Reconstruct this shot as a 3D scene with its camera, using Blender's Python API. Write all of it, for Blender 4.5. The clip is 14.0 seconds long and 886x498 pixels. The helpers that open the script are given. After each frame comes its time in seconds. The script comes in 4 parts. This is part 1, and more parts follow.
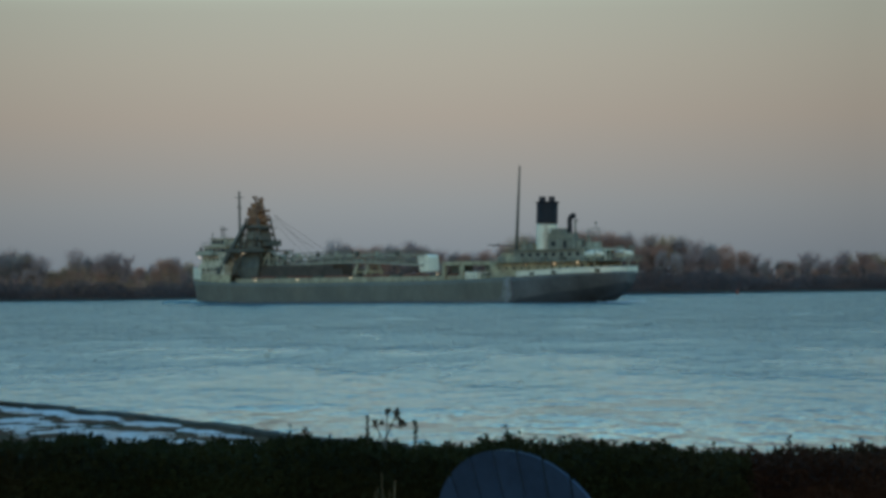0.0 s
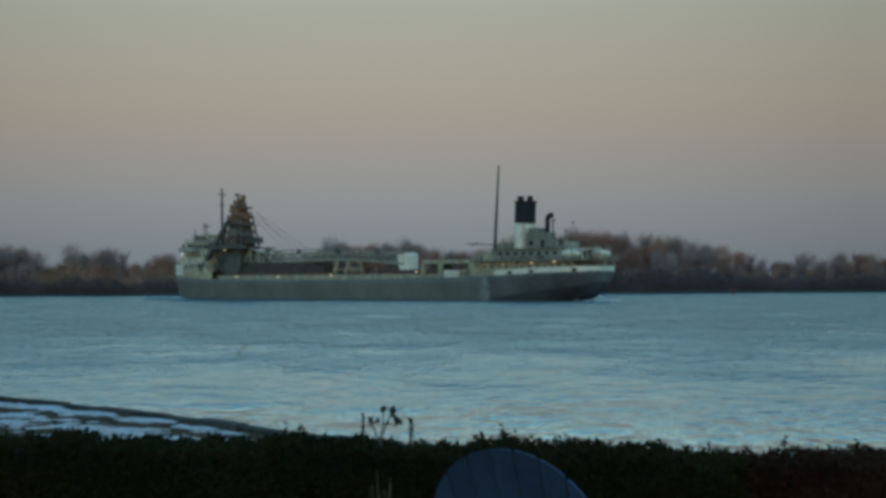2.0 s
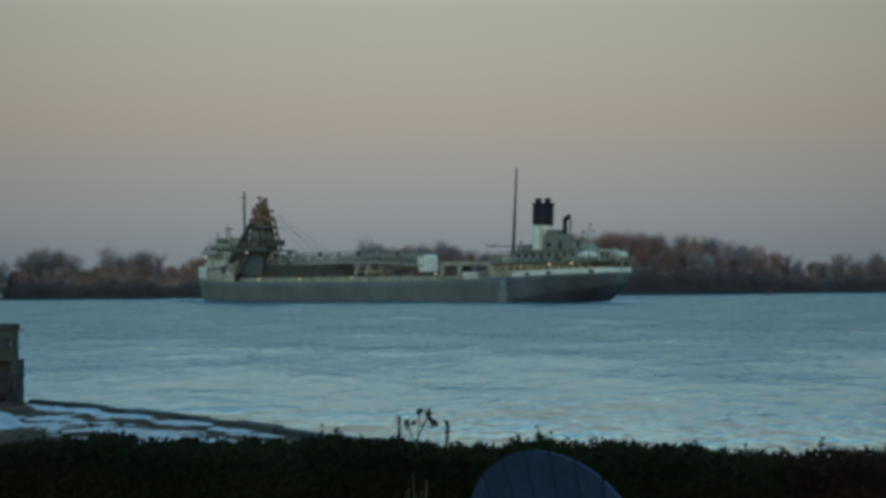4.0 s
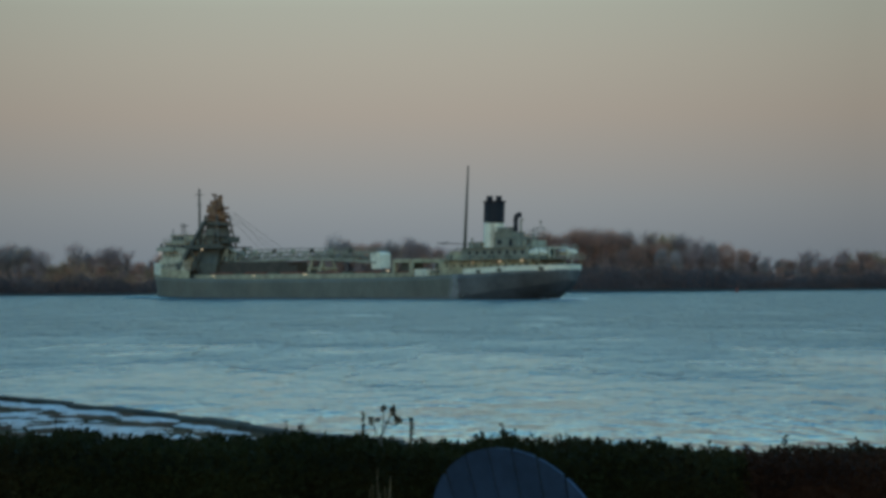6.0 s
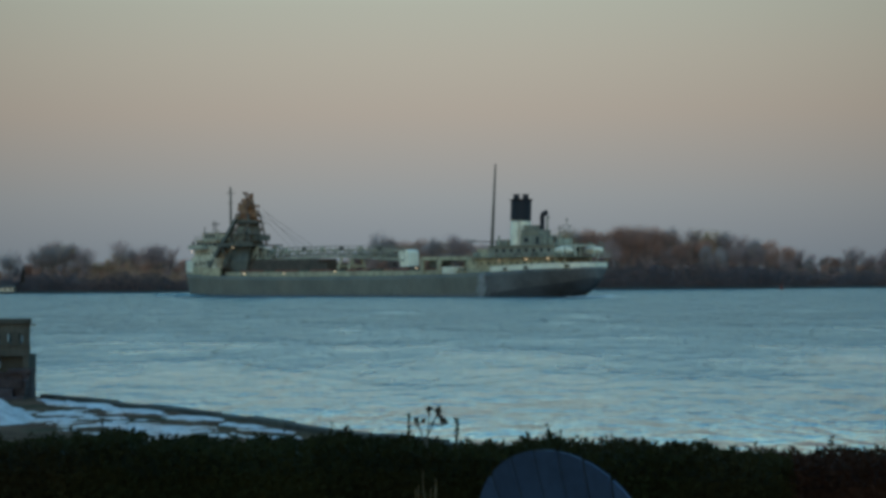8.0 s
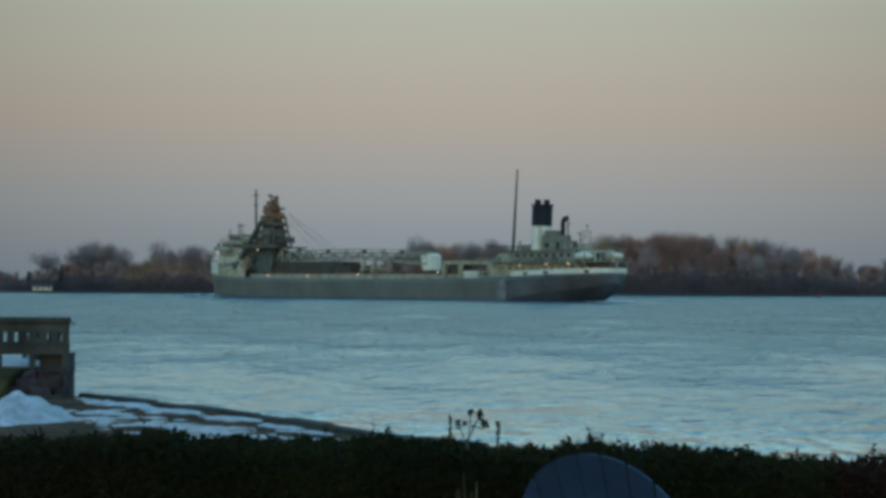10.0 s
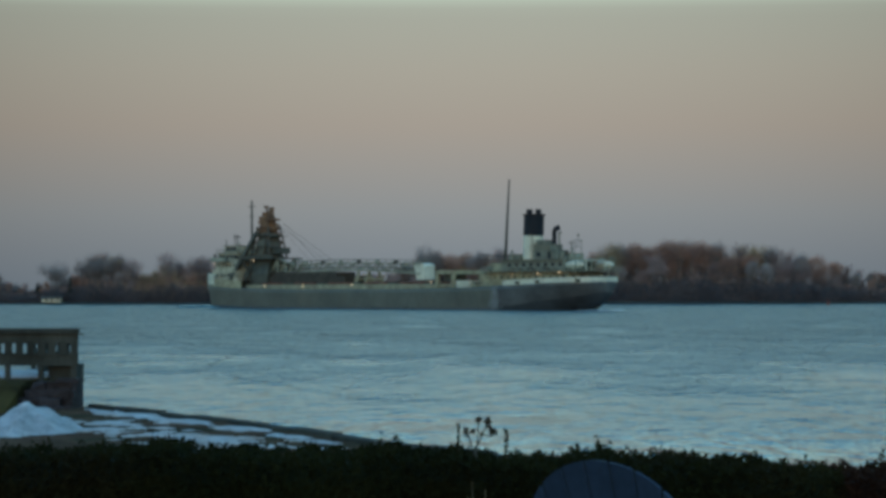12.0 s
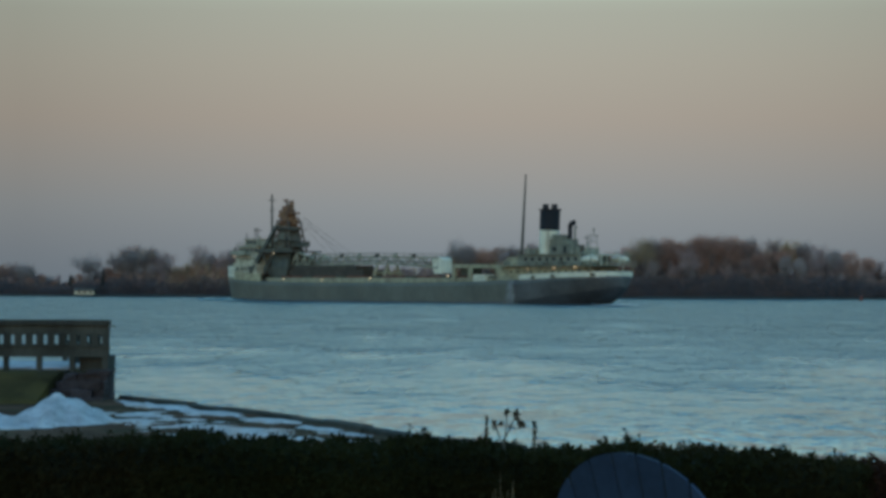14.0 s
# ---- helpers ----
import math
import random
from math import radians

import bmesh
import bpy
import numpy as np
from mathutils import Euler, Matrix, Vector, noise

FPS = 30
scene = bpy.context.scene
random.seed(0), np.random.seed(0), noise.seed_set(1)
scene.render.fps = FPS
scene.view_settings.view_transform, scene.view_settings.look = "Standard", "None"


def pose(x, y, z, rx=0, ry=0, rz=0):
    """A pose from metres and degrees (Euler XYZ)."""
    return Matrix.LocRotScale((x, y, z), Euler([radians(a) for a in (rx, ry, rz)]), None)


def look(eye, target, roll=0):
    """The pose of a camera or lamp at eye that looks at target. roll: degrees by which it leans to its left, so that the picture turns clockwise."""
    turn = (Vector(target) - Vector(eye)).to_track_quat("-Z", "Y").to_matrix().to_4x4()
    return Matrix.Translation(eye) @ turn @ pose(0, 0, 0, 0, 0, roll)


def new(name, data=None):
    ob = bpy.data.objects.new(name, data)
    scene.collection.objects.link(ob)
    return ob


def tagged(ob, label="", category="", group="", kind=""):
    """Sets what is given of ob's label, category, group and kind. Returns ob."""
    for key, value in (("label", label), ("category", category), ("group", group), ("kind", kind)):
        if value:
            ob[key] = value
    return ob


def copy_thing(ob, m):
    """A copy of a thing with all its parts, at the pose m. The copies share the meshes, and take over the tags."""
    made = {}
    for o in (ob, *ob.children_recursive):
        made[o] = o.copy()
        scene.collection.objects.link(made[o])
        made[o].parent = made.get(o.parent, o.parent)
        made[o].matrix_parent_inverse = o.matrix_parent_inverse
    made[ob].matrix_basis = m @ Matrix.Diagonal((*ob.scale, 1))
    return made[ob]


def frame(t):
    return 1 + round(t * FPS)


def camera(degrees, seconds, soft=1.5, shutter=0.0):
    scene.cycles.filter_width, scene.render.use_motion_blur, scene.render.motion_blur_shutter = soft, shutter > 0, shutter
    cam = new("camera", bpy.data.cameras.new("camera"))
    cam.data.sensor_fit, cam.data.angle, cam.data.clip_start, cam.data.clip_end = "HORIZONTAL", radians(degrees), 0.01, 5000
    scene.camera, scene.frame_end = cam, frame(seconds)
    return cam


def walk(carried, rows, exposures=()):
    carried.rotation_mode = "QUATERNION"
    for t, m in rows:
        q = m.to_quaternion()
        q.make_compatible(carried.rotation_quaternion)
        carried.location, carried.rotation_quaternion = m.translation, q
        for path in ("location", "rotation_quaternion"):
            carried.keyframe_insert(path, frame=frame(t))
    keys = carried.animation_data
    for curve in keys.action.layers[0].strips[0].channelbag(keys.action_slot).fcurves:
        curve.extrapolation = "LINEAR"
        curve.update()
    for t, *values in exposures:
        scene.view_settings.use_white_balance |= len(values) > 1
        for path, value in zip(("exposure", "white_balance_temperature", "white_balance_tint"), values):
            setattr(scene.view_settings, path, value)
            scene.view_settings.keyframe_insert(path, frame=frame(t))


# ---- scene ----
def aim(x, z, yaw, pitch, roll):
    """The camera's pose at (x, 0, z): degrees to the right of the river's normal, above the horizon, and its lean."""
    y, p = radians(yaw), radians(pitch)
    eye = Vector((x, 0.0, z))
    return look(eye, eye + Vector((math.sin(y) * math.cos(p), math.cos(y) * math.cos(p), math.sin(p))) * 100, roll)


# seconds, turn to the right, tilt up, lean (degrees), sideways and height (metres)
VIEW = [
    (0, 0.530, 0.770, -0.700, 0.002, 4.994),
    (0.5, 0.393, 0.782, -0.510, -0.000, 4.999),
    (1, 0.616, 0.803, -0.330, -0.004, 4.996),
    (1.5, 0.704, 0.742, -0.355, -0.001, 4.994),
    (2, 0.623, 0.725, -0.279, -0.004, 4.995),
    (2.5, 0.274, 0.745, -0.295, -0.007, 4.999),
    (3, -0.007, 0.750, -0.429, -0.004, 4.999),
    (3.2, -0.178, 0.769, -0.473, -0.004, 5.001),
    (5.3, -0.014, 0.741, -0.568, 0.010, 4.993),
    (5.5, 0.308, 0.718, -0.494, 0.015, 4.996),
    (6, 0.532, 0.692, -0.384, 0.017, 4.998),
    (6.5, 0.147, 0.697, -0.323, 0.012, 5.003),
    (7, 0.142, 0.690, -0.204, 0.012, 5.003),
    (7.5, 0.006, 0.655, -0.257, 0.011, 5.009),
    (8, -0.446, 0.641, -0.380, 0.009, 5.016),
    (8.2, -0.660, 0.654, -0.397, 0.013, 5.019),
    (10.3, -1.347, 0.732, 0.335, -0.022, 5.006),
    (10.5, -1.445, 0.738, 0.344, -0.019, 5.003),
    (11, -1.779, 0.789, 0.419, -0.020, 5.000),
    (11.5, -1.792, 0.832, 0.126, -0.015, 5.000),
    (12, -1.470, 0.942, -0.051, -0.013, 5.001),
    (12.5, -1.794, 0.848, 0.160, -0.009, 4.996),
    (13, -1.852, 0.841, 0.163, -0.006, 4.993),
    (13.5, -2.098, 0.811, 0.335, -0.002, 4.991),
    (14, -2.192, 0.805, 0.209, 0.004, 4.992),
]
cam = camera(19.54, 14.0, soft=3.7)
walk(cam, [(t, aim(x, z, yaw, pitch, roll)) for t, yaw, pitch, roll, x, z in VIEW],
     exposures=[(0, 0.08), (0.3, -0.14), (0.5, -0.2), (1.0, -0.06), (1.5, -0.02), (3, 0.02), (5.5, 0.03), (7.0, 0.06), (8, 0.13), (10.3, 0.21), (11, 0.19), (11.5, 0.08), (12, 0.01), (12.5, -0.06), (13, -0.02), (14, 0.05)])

# ---------------------------------------------------------------- world and light
GROUND = 3.38      # lawn above the river
world = bpy.data.worlds.new("dusk_sky")
scene.world = world
world.use_nodes = True
wn, wl = world.node_tree.nodes, world.node_tree.links
wn.clear()
w_out, w_bg = wn.new("ShaderNodeOutputWorld"), wn.new("ShaderNodeBackground")
w_co, w_sep = wn.new("ShaderNodeTexCoord"), wn.new("ShaderNodeSeparateXYZ")
w_ramp, w_sky, w_add = wn.new("ShaderNodeValToRGB"), wn.new("ShaderNodeTexSky"), wn.new("ShaderNodeMix")
w_sky.sky_type, w_sky.sun_disc = "NISHITA", False
w_sky.sun_elevation, w_sky.sun_rotation = radians(2.0), radians(195)
w_sky.dust_density = 2.0
w_add.data_type, w_add.blend_type = "RGBA", "ADD"
w_add.inputs["Factor"].default_value = 0.02
# twilight opposite the sunset: earth's shadow, rose belt, pale arch, blue zenith
# stops from 0.135 up are raised beyond dusk level to brighten the water's reflection
SKY = [(0.0, (0.170, 0.212, 0.253)), (0.03, (0.243, 0.273, 0.291)), (0.0644, (0.336, 0.305, 0.275)), (0.085, (0.352, 0.338, 0.298)), (0.1087, (0.348, 0.37, 0.325)),
       (0.135, (0.78, 1.09, 0.88)), (0.20, (0.66, 1.22, 1.14)), (0.30, (0.29, 0.93, 1.41)), (0.5, (0.17, 0.52, 0.91)), (1.0, (0.13, 0.29, 0.54))]
while len(w_ramp.color_ramp.elements) < len(SKY):
    w_ramp.color_ramp.elements.new(0.5)
for el, (p, c) in zip(w_ramp.color_ramp.elements, SKY):
    el.position, el.color = p, (*c, 1)
wl.new(w_co.outputs["Generated"], w_sep.inputs[0])
wl.new(w_sep.outputs["Z"], w_ramp.inputs[0])
# sky colour dimmed to both sides, standing in for the lens's darker edges
w_sq, w_fade, w_dim = wn.new("ShaderNodeMath"), wn.new("ShaderNodeMapRange"), wn.new("ShaderNodeVectorMath")
w_sq.operation, w_dim.operation = "MULTIPLY", "SCALE"
w_axis = wn.new("ShaderNodeMath")
w_axis.operation = "ADD"
w_axis.inputs[1].default_value = 0.014
wl.new(w_sep.outputs["X"], w_axis.inputs[0])
wl.new(w_axis.outputs[0], w_sq.inputs[0])
wl.new(w_axis.outputs[0], w_sq.inputs[1])
w_fade.inputs["From Max"].default_value = 0.034
w_fade.inputs["To Min"].default_value, w_fade.inputs["To Max"].default_value = 1.0, 0.76
wl.new(w_sq.outputs[0], w_fade.inputs[0])
wl.new(w_ramp.outputs[0], w_dim.inputs[0])
wl.new(w_fade.outputs[0], w_dim.inputs["Scale"])
wl.new(w_dim.outputs[0], w_add.inputs["A"])
wl.new(w_sky.outputs[0], w_add.inputs["B"])
wl.new(w_add.outputs["Result"], w_bg.inputs[0])
wl.new(w_bg.outputs[0], w_out.inputs[0])
w_bg.inputs[1].default_value = 1.0

sun = new("sun", bpy.data.lights.new("sun", "SUN"))
sun.data.energy, sun.data.angle, sun.data.color = 0.5, radians(25), (1.0, 0.86, 0.68)
sun.matrix_world = look((-120, -400, 90), (0, 600, 5))
tagged(sun, kind="structure")


# ---------------------------------------------------------------- materials
def material(name, colour, rough=0.7, metal=0.0, vary=0.25, scale=4.0, fine=40.0, bump=0.0, stretch=(1, 1, 1), rnd=0.0, second=None, spec=0.5, cut=(0.45, 0.65)):
    """A surface with stains at one scale, grain at another, and an optional second colour in patches."""
    m = bpy.data.materials.new(name)
    m.use_nodes = True
    n, l = m.node_tree.nodes, m.node_tree.links
    b = n["Principled BSDF"]
    b.inputs["Roughness"].default_value, b.inputs["Metallic"].default_value = rough, metal
    b.inputs["Specular IOR Level"].default_value = spec
    co, mp = n.new("ShaderNodeTexCoord"), n.new("ShaderNodeMapping")
    mp.inputs["Scale"].default_value = stretch
    l.new(co.outputs["Object"], mp.inputs[0])
    big, small = n.new("ShaderNodeTexNoise"), n.new("ShaderNodeTexNoise")
    for tex, sc, det in ((big, scale, 5.0), (small, fine, 3.0)):
        tex.inputs["Scale"].default_value, tex.inputs["Detail"].default_value = sc, det
        l.new(mp.outputs[0], tex.inputs["Vector"])
    a, c = n.new("ShaderNodeMapRange"), n.new("ShaderNodeMapRange")
    a.inputs["From Min"].default_value, a.inputs["From Max"].default_value = 0.3, 0.7
    a.inputs["To Min"].default_value, a.inputs["To Max"].default_value = 1 - vary, 1 + vary
    c.inputs["From Min"].default_value, c.inputs["From Max"].default_value = 0.3, 0.7
    c.inputs["To Min"].default_value, c.inputs["To Max"].default_value = 1 - vary * 0.5, 1 + vary * 0.5
    l.new(big.outputs["Fac"], a.inputs[0])
    l.new(small.outputs["Fac"], c.inputs[0])
    mul = n.new("ShaderNodeMath")
    mul.operation = "MULTIPLY"
    l.new(a.outputs[0], mul.inputs[0])
    l.new(c.outputs[0], mul.inputs[1])
    value = mul.outputs[0]
    if rnd:
        oi, orr, om = n.new("ShaderNodeObjectInfo"), n.new("ShaderNodeMapRange"), n.new("ShaderNodeMath")
        om.operation = "MULTIPLY"
        orr.inputs["To Min"].default_value, orr.inputs["To Max"].default_value = 1 - rnd, 1 + rnd
        l.new(oi.outputs["Random"], orr.inputs[0])
        l.new(orr.outputs[0], om.inputs[0])
        l.new(value, om.inputs[1])
        value = om.outputs[0]
    base = n.new("ShaderNodeMix")
    base.data_type = "RGBA"
    base.inputs["A"].default_value = base.inputs["B"].default_value = (*colour, 1)
    base.inputs["Factor"].default_value = 0.0
    if second:
        base.inputs["B"].default_value = (*second, 1)
        patch, pr = n.new("ShaderNodeTexNoise"), n.new("ShaderNodeMapRange")
        patch.inputs["Scale"].default_value, patch.inputs["Detail"].default_value = scale * 0.7, 6.0
        patch.inputs["Roughness"].default_value = 0.65
        pr.inputs["From Min"].default_value, pr.inputs["From Max"].default_value = cut
        l.new(mp.outputs[0], patch.inputs["Vector"])
        l.new(patch.outputs["Fac"], pr.inputs[0])
        l.new(pr.outputs[0], base.inputs["Factor"])
    vm = n.new("ShaderNodeVectorMath")
    vm.operation = "SCALE"
    l.new(base.outputs["Result"], vm.inputs[0])
    l.new(value, vm.inputs["Scale"])
    l.new(vm.outputs[0], b.inputs["Base Color"])
    if bump:
        bp = n.new("ShaderNodeBump")
        bp.inputs["Strength"].default_value, bp.inputs["Distance"].default_value = 1.0, bump
        l.new(small.outputs["Fac"], bp.inputs["Height"])
        l.new(bp.outputs[0], b.inputs["Normal"])
    return m


def glow(name, colour, strength):
    m = bpy.data.materials.new(name)
    m.use_nodes = True
    b = m.node_tree.nodes["Principled BSDF"]
    b.inputs["Base Color"].default_value = (*colour, 1)
    b.inputs["Emission Color"].default_value, b.inputs["Emission Strength"].default_value = (*colour, 1), strength
    return m


def water_material():
    """Wind-rippled water: three sizes of wave, calmer in the lee of the near shore and in drifting patches."""
    m = bpy.data.materials.new("river_water")
    m.use_nodes = True
    n, l = m.node_tree.nodes, m.node_tree.links
    b = n["Principled BSDF"]
    b.inputs["Base Color"].default_value = (0.018, 0.082, 0.114, 1)
    b.inputs["IOR"].default_value = 1.333
    co, sep = n.new("ShaderNodeTexCoord"), n.new("ShaderNodeSeparateXYZ")
    l.new(co.outputs["Object"], sep.inputs[0])
    lee = n.new("ShaderNodeMapRange")
    lee.inputs["From Min"].default_value, lee.inputs["From Max"].default_value = 80, 300
    lee.inputs["To Min"].default_value, lee.inputs["To Max"].default_value = 0.5, 3.3
    l.new(sep.outputs["Y"], lee.inputs[0])
    pm, pt, pr = n.new("ShaderNodeMapping"), n.new("ShaderNodeTexNoise"), n.new("ShaderNodeMapRange")
    pm.inputs["Scale"].default_value = (1.0, 0.3, 1.0)
    pt.inputs["Scale"].default_value, pt.inputs["Detail"].default_value, pt.inputs["Roughness"].default_value = 0.075, 5.0, 0.6
    pr.inputs["From Min"].default_value, pr.inputs["From Max"].default_value = 0.35, 0.65
    pr.inputs["To Min"].default_value, pr.inputs["To Max"].default_value = 0.55, 1.6
    l.new(co.outputs["Object"], pm.inputs[0])
    l.new(pm.outputs[0], pt.inputs["Vector"])
    l.new(pt.outputs["Fac"], pr.inputs[0])
    wind, rough = n.new("ShaderNodeMath"), n.new("ShaderNodeMapRange")
    wind.operation = "MULTIPLY"
    l.new(lee.outputs[0], wind.inputs[0])
    l.new(pr.outputs[0], wind.inputs[1])
    rough.inputs["From Max"].default_value = 2.0
    rough.inputs["To Min"].default_value, rough.inputs["To Max"].default_value = 0.08, 0.32
    l.new(wind.outputs[0], rough.inputs[0])
    l.new(rough.outputs[0], b.inputs["Roughness"])
    last = None
    for sc, st, dist, det in ((0.05, (1.2, 0.6, 1.0), 1.5, 3.0), (0.35, (2.0, 0.6, 1.0), 1.3, 4.5), (0.3, (0.6, 1.5, 1.0), 0.16, 2.0), (1.6, (1.5, 0.7, 1.0), 0.17, 3.0)):
        mp, tx, bp, hm = n.new("ShaderNodeMapping"), n.new("ShaderNodeTexNoise"), n.new("ShaderNodeBump"), n.new("ShaderNodeMath")
        mp.inputs["Scale"].default_value = st
        tx.inputs["Scale"].default_value, tx.inputs["Detail"].default_value = sc, det
        bp.inputs["Distance"].default_value, bp.inputs["Strength"].default_value = dist, 1.0
        hm.operation = "MULTIPLY"
        l.new(co.outputs["Object"], mp.inputs[0])
        l.new(mp.outputs[0], tx.inputs["Vector"])
        l.new(tx.outputs["Fac"], hm.inputs[0])
        l.new(wind.outputs[0], hm.inputs[1])
        l.new(hm.outputs[0], bp.inputs["Height"])
        if last:
            l.new(last.outputs[0], bp.inputs["Normal"])
        last = bp
    l.new(last.outputs[0], b.inputs["Normal"])
    return m


WATER = water_material()
HULL = material("weathered_grey_hull_paint", (0.122, 0.122, 0.096), 0.6, vary=0.2, scale=0.14, fine=1.0, stretch=(1, 1, 0.6), second=(0.135, 0.118, 0.085), cut=(0.5, 0.8))
BOOT = material("dark_boot_topping", (0.098, 0.10, 0.098), 0.6, vary=0.3, scale=0.2, fine=1.5)
# near-black hull colour for the shade of the undercut stern
COUNTER_SHADE = material("black_counter_shade", (0.042, 0.046, 0.050), 0.6, vary=0.3, scale=0.3, fine=2.0)
WHITE = material("weathered_white_paint", (0.70, 0.68, 0.53), 0.5, vary=0.15, scale=0.4, fine=3.0, second=(0.42, 0.36, 0.28), cut=(0.6, 0.85))
CREAM = material("stained_cream_paint", (0.37, 0.335, 0.21), 0.55, vary=0.3, scale=0.5, fine=2.5, second=(0.19, 0.14, 0.09), cut=(0.5, 0.72))
DECK = material("oxide_red_deck", (0.16, 0.07, 0.05), 0.8, vary=0.3, scale=0.3, fine=2.0)
BLACK = material("funnel_black", (0.010, 0.012, 0.017), 0.8, vary=0.3, scale=0.6, fine=4.0)
GREY = material("ship_grey_paint", (0.185, 0.18, 0.135), 0.55, vary=0.25, scale=0.5, fine=3.0)
DARKGREY = material("dark_grey_steel", (0.072, 0.068, 0.05), 0.6, vary=0.3, scale=0.5, fine=3.0)
PALE = material("pale_green_grey_paint", (0.30, 0.30, 0.225), 0.55, vary=0.3, scale=0.6, fine=3.0, second=(0.15, 0.145, 0.10), cut=(0.52, 0.75))
RUST = material("rusted_steel", (0.25, 0.125, 0.058), 0.85, vary=0.4, scale=0.5, fine=3.0, second=(0.11, 0.06, 0.04), cut=(0.45, 0.65))
GLASS = material("dark_window_glass", (0.015, 0.02, 0.025), 0.08, vary=0.05, scale=1.0)
PILOT = material("pale_cream_paint", (0.47, 0.445, 0.325), 0.55, vary=0.3, scale=0.6, fine=2.5, second=(0.22, 0.20, 0.15), cut=(0.52, 0.72))
TOWER = material("grimy_tower_steel", (0.105, 0.095, 0.072), 0.7, vary=0.3, scale=0.4, fine=2.5, second=(0.13, 0.07, 0.04), cut=(0.5, 0.7))
# dark brown that stands in for shade in the gap under the boom
BOOM_SHADE = material("brown_under_boom_shade", (0.062, 0.048, 0.034), 0.75, vary=0.35, scale=0.4, fine=2.5)
SPRAY = material("falling_spray", (0.30, 0.33, 0.33), 0.6, vary=0.2, scale=0.8, fine=5.0)
LAMP = glow("deck_lamp_glow", (1.0, 0.76, 0.46), 1.3)
LAWN = material("winter_lawn_soil", (0.104, 0.057, 0.035), 0.95, vary=0.5, scale=1.3, fine=14.0, bump=0.03, second=(0.055, 0.044, 0.023), cut=(0.45, 0.6), spec=0.03)
SNOW = material("old_snow", (0.52, 0.53, 0.53), 0.75, vary=0.3, scale=3.5, fine=22.0, bump=0.05)
STONE = material("dark_breakwater_stone", (0.05, 0.042, 0.044), 0.85, vary=0.35, scale=2.5, fine=20.0, bump=0.02, rnd=0.3, spec=0.1)
TIMBER = material("weathered_dark_timber", (0.056, 0.057, 0.048), 0.8, vary=0.3, scale=3.0, fine=30.0, stretch=(1, 1, 0.2), rnd=0.25, spec=0.12)
HEDGE = material("evergreen_hedge_leaf", (0.016, 0.019, 0.006), 0.85, vary=0.3, scale=1.5, fine=25.0, second=(0.021, 0.019, 0.007), spec=0.08)
HEDGE_RED = material("reddish_hedge_leaf", (0.030, 0.014, 0.008), 0.8, vary=0.4, scale=2.0, fine=25.0, second=(0.02, 0.017, 0.008), spec=0.08)
CHAIR = material("slate_blue_chair_paint", (0.025, 0.050, 0.096), 0.7, vary=0.2, scale=3.0, fine=30.0, rnd=0.15, spec=0.2)
TWIG = material("dry_brown_stem", (0.05, 0.045, 0.03), 0.8, vary=0.3, scale=8.0)
BARK = material("grey_brown_bark", (0.15, 0.135, 0.13), 0.9, vary=0.3, scale=0.8, fine=6.0)
TWIGS = [material("bare_twigs_" + nm, c, 0.9, vary=0.3, scale=0.15, fine=1.0, rnd=0.25, spec=0.1) for nm, c in
         (("rust", (0.43, 0.25, 0.19)), ("grey", (0.35, 0.30, 0.285)), ("ochre", (0.42, 0.30, 0.18)), ("plum", (0.38, 0.275, 0.255)))]
# brush colour carries the shade low in the woods and a bluish haze
BRUSH = material("shaded_bank_brush", (0.105, 0.10, 0.112), 0.95, vary=0.2, scale=0.1, fine=0.8, second=(0.125, 0.10, 0.098), spec=0.1)
FOAM = material("foam_and_spray", (0.62, 0.68, 0.70), 0.6, vary=0.2, scale=0.8, fine=5.0)
BANK = material("far_bank_earth", (0.05, 0.05, 0.04), 0.95, vary=0.3, scale=0.05, fine=0.5)
CONIFER = material("dark_conifer_needles", (0.018, 0.028, 0.02), 0.85, vary=0.3, scale=0.3, fine=2.0, spec=0.2)
BUOY_RED = material("faded_red_buoy_paint", (0.24, 0.07, 0.05), 0.7, vary=0.2, scale=2.0)
GRASS = material("dull_terrace_grass", (0.095, 0.070, 0.025), 0.95, vary=0.35, scale=1.2, fine=30.0, bump=0.03, second=(0.06, 0.046, 0.022), spec=0.05)
STRAW = material("pale_dry_stalk", (0.20, 0.17, 0.10), 0.8, vary=0.25, scale=6.0)


# ---------------------------------------------------------------- mesh helpers
def box(bm, x0, x1, y0, y1, z0, z1):
    v = [bm.verts.new((x, y, z)) for z in (z0, z1) for x, y in ((x0, y0), (x1, y0), (x1, y1), (x0, y1))]
    for f in ((3, 2, 1, 0), (4, 5, 6, 7), (0, 1, 5, 4), (1, 2, 6, 5), (2, 3, 7, 6), (3, 0, 4, 7)):
        bm.faces.new([v[i] for i in f])


def rod(bm, a, b, r0, r1=None, sides=6, caps=True):
    """A tapered round bar from a to b."""
    a, b = Vector(a), Vector(b)
    r1 = r0 if r1 is None else r1
    q = (b - a).to_track_quat("Z", "Y")
    rings = []
    for p, r in ((a, r0), (b, r1)):
        rings.append([bm.verts.new(p + q @ Vector((r * math.cos(i * math.tau / sides), r * math.sin(i * math.tau / sides), 0))) for i in range(sides)])
    for i in range(sides):
        j = (i + 1) % sides
        bm.faces.new((rings[0][i], rings[0][j], rings[1][j], rings[1][i]))
    if caps:
        bm.faces.new(rings[0][::-1])
        bm.faces.new(rings[1])


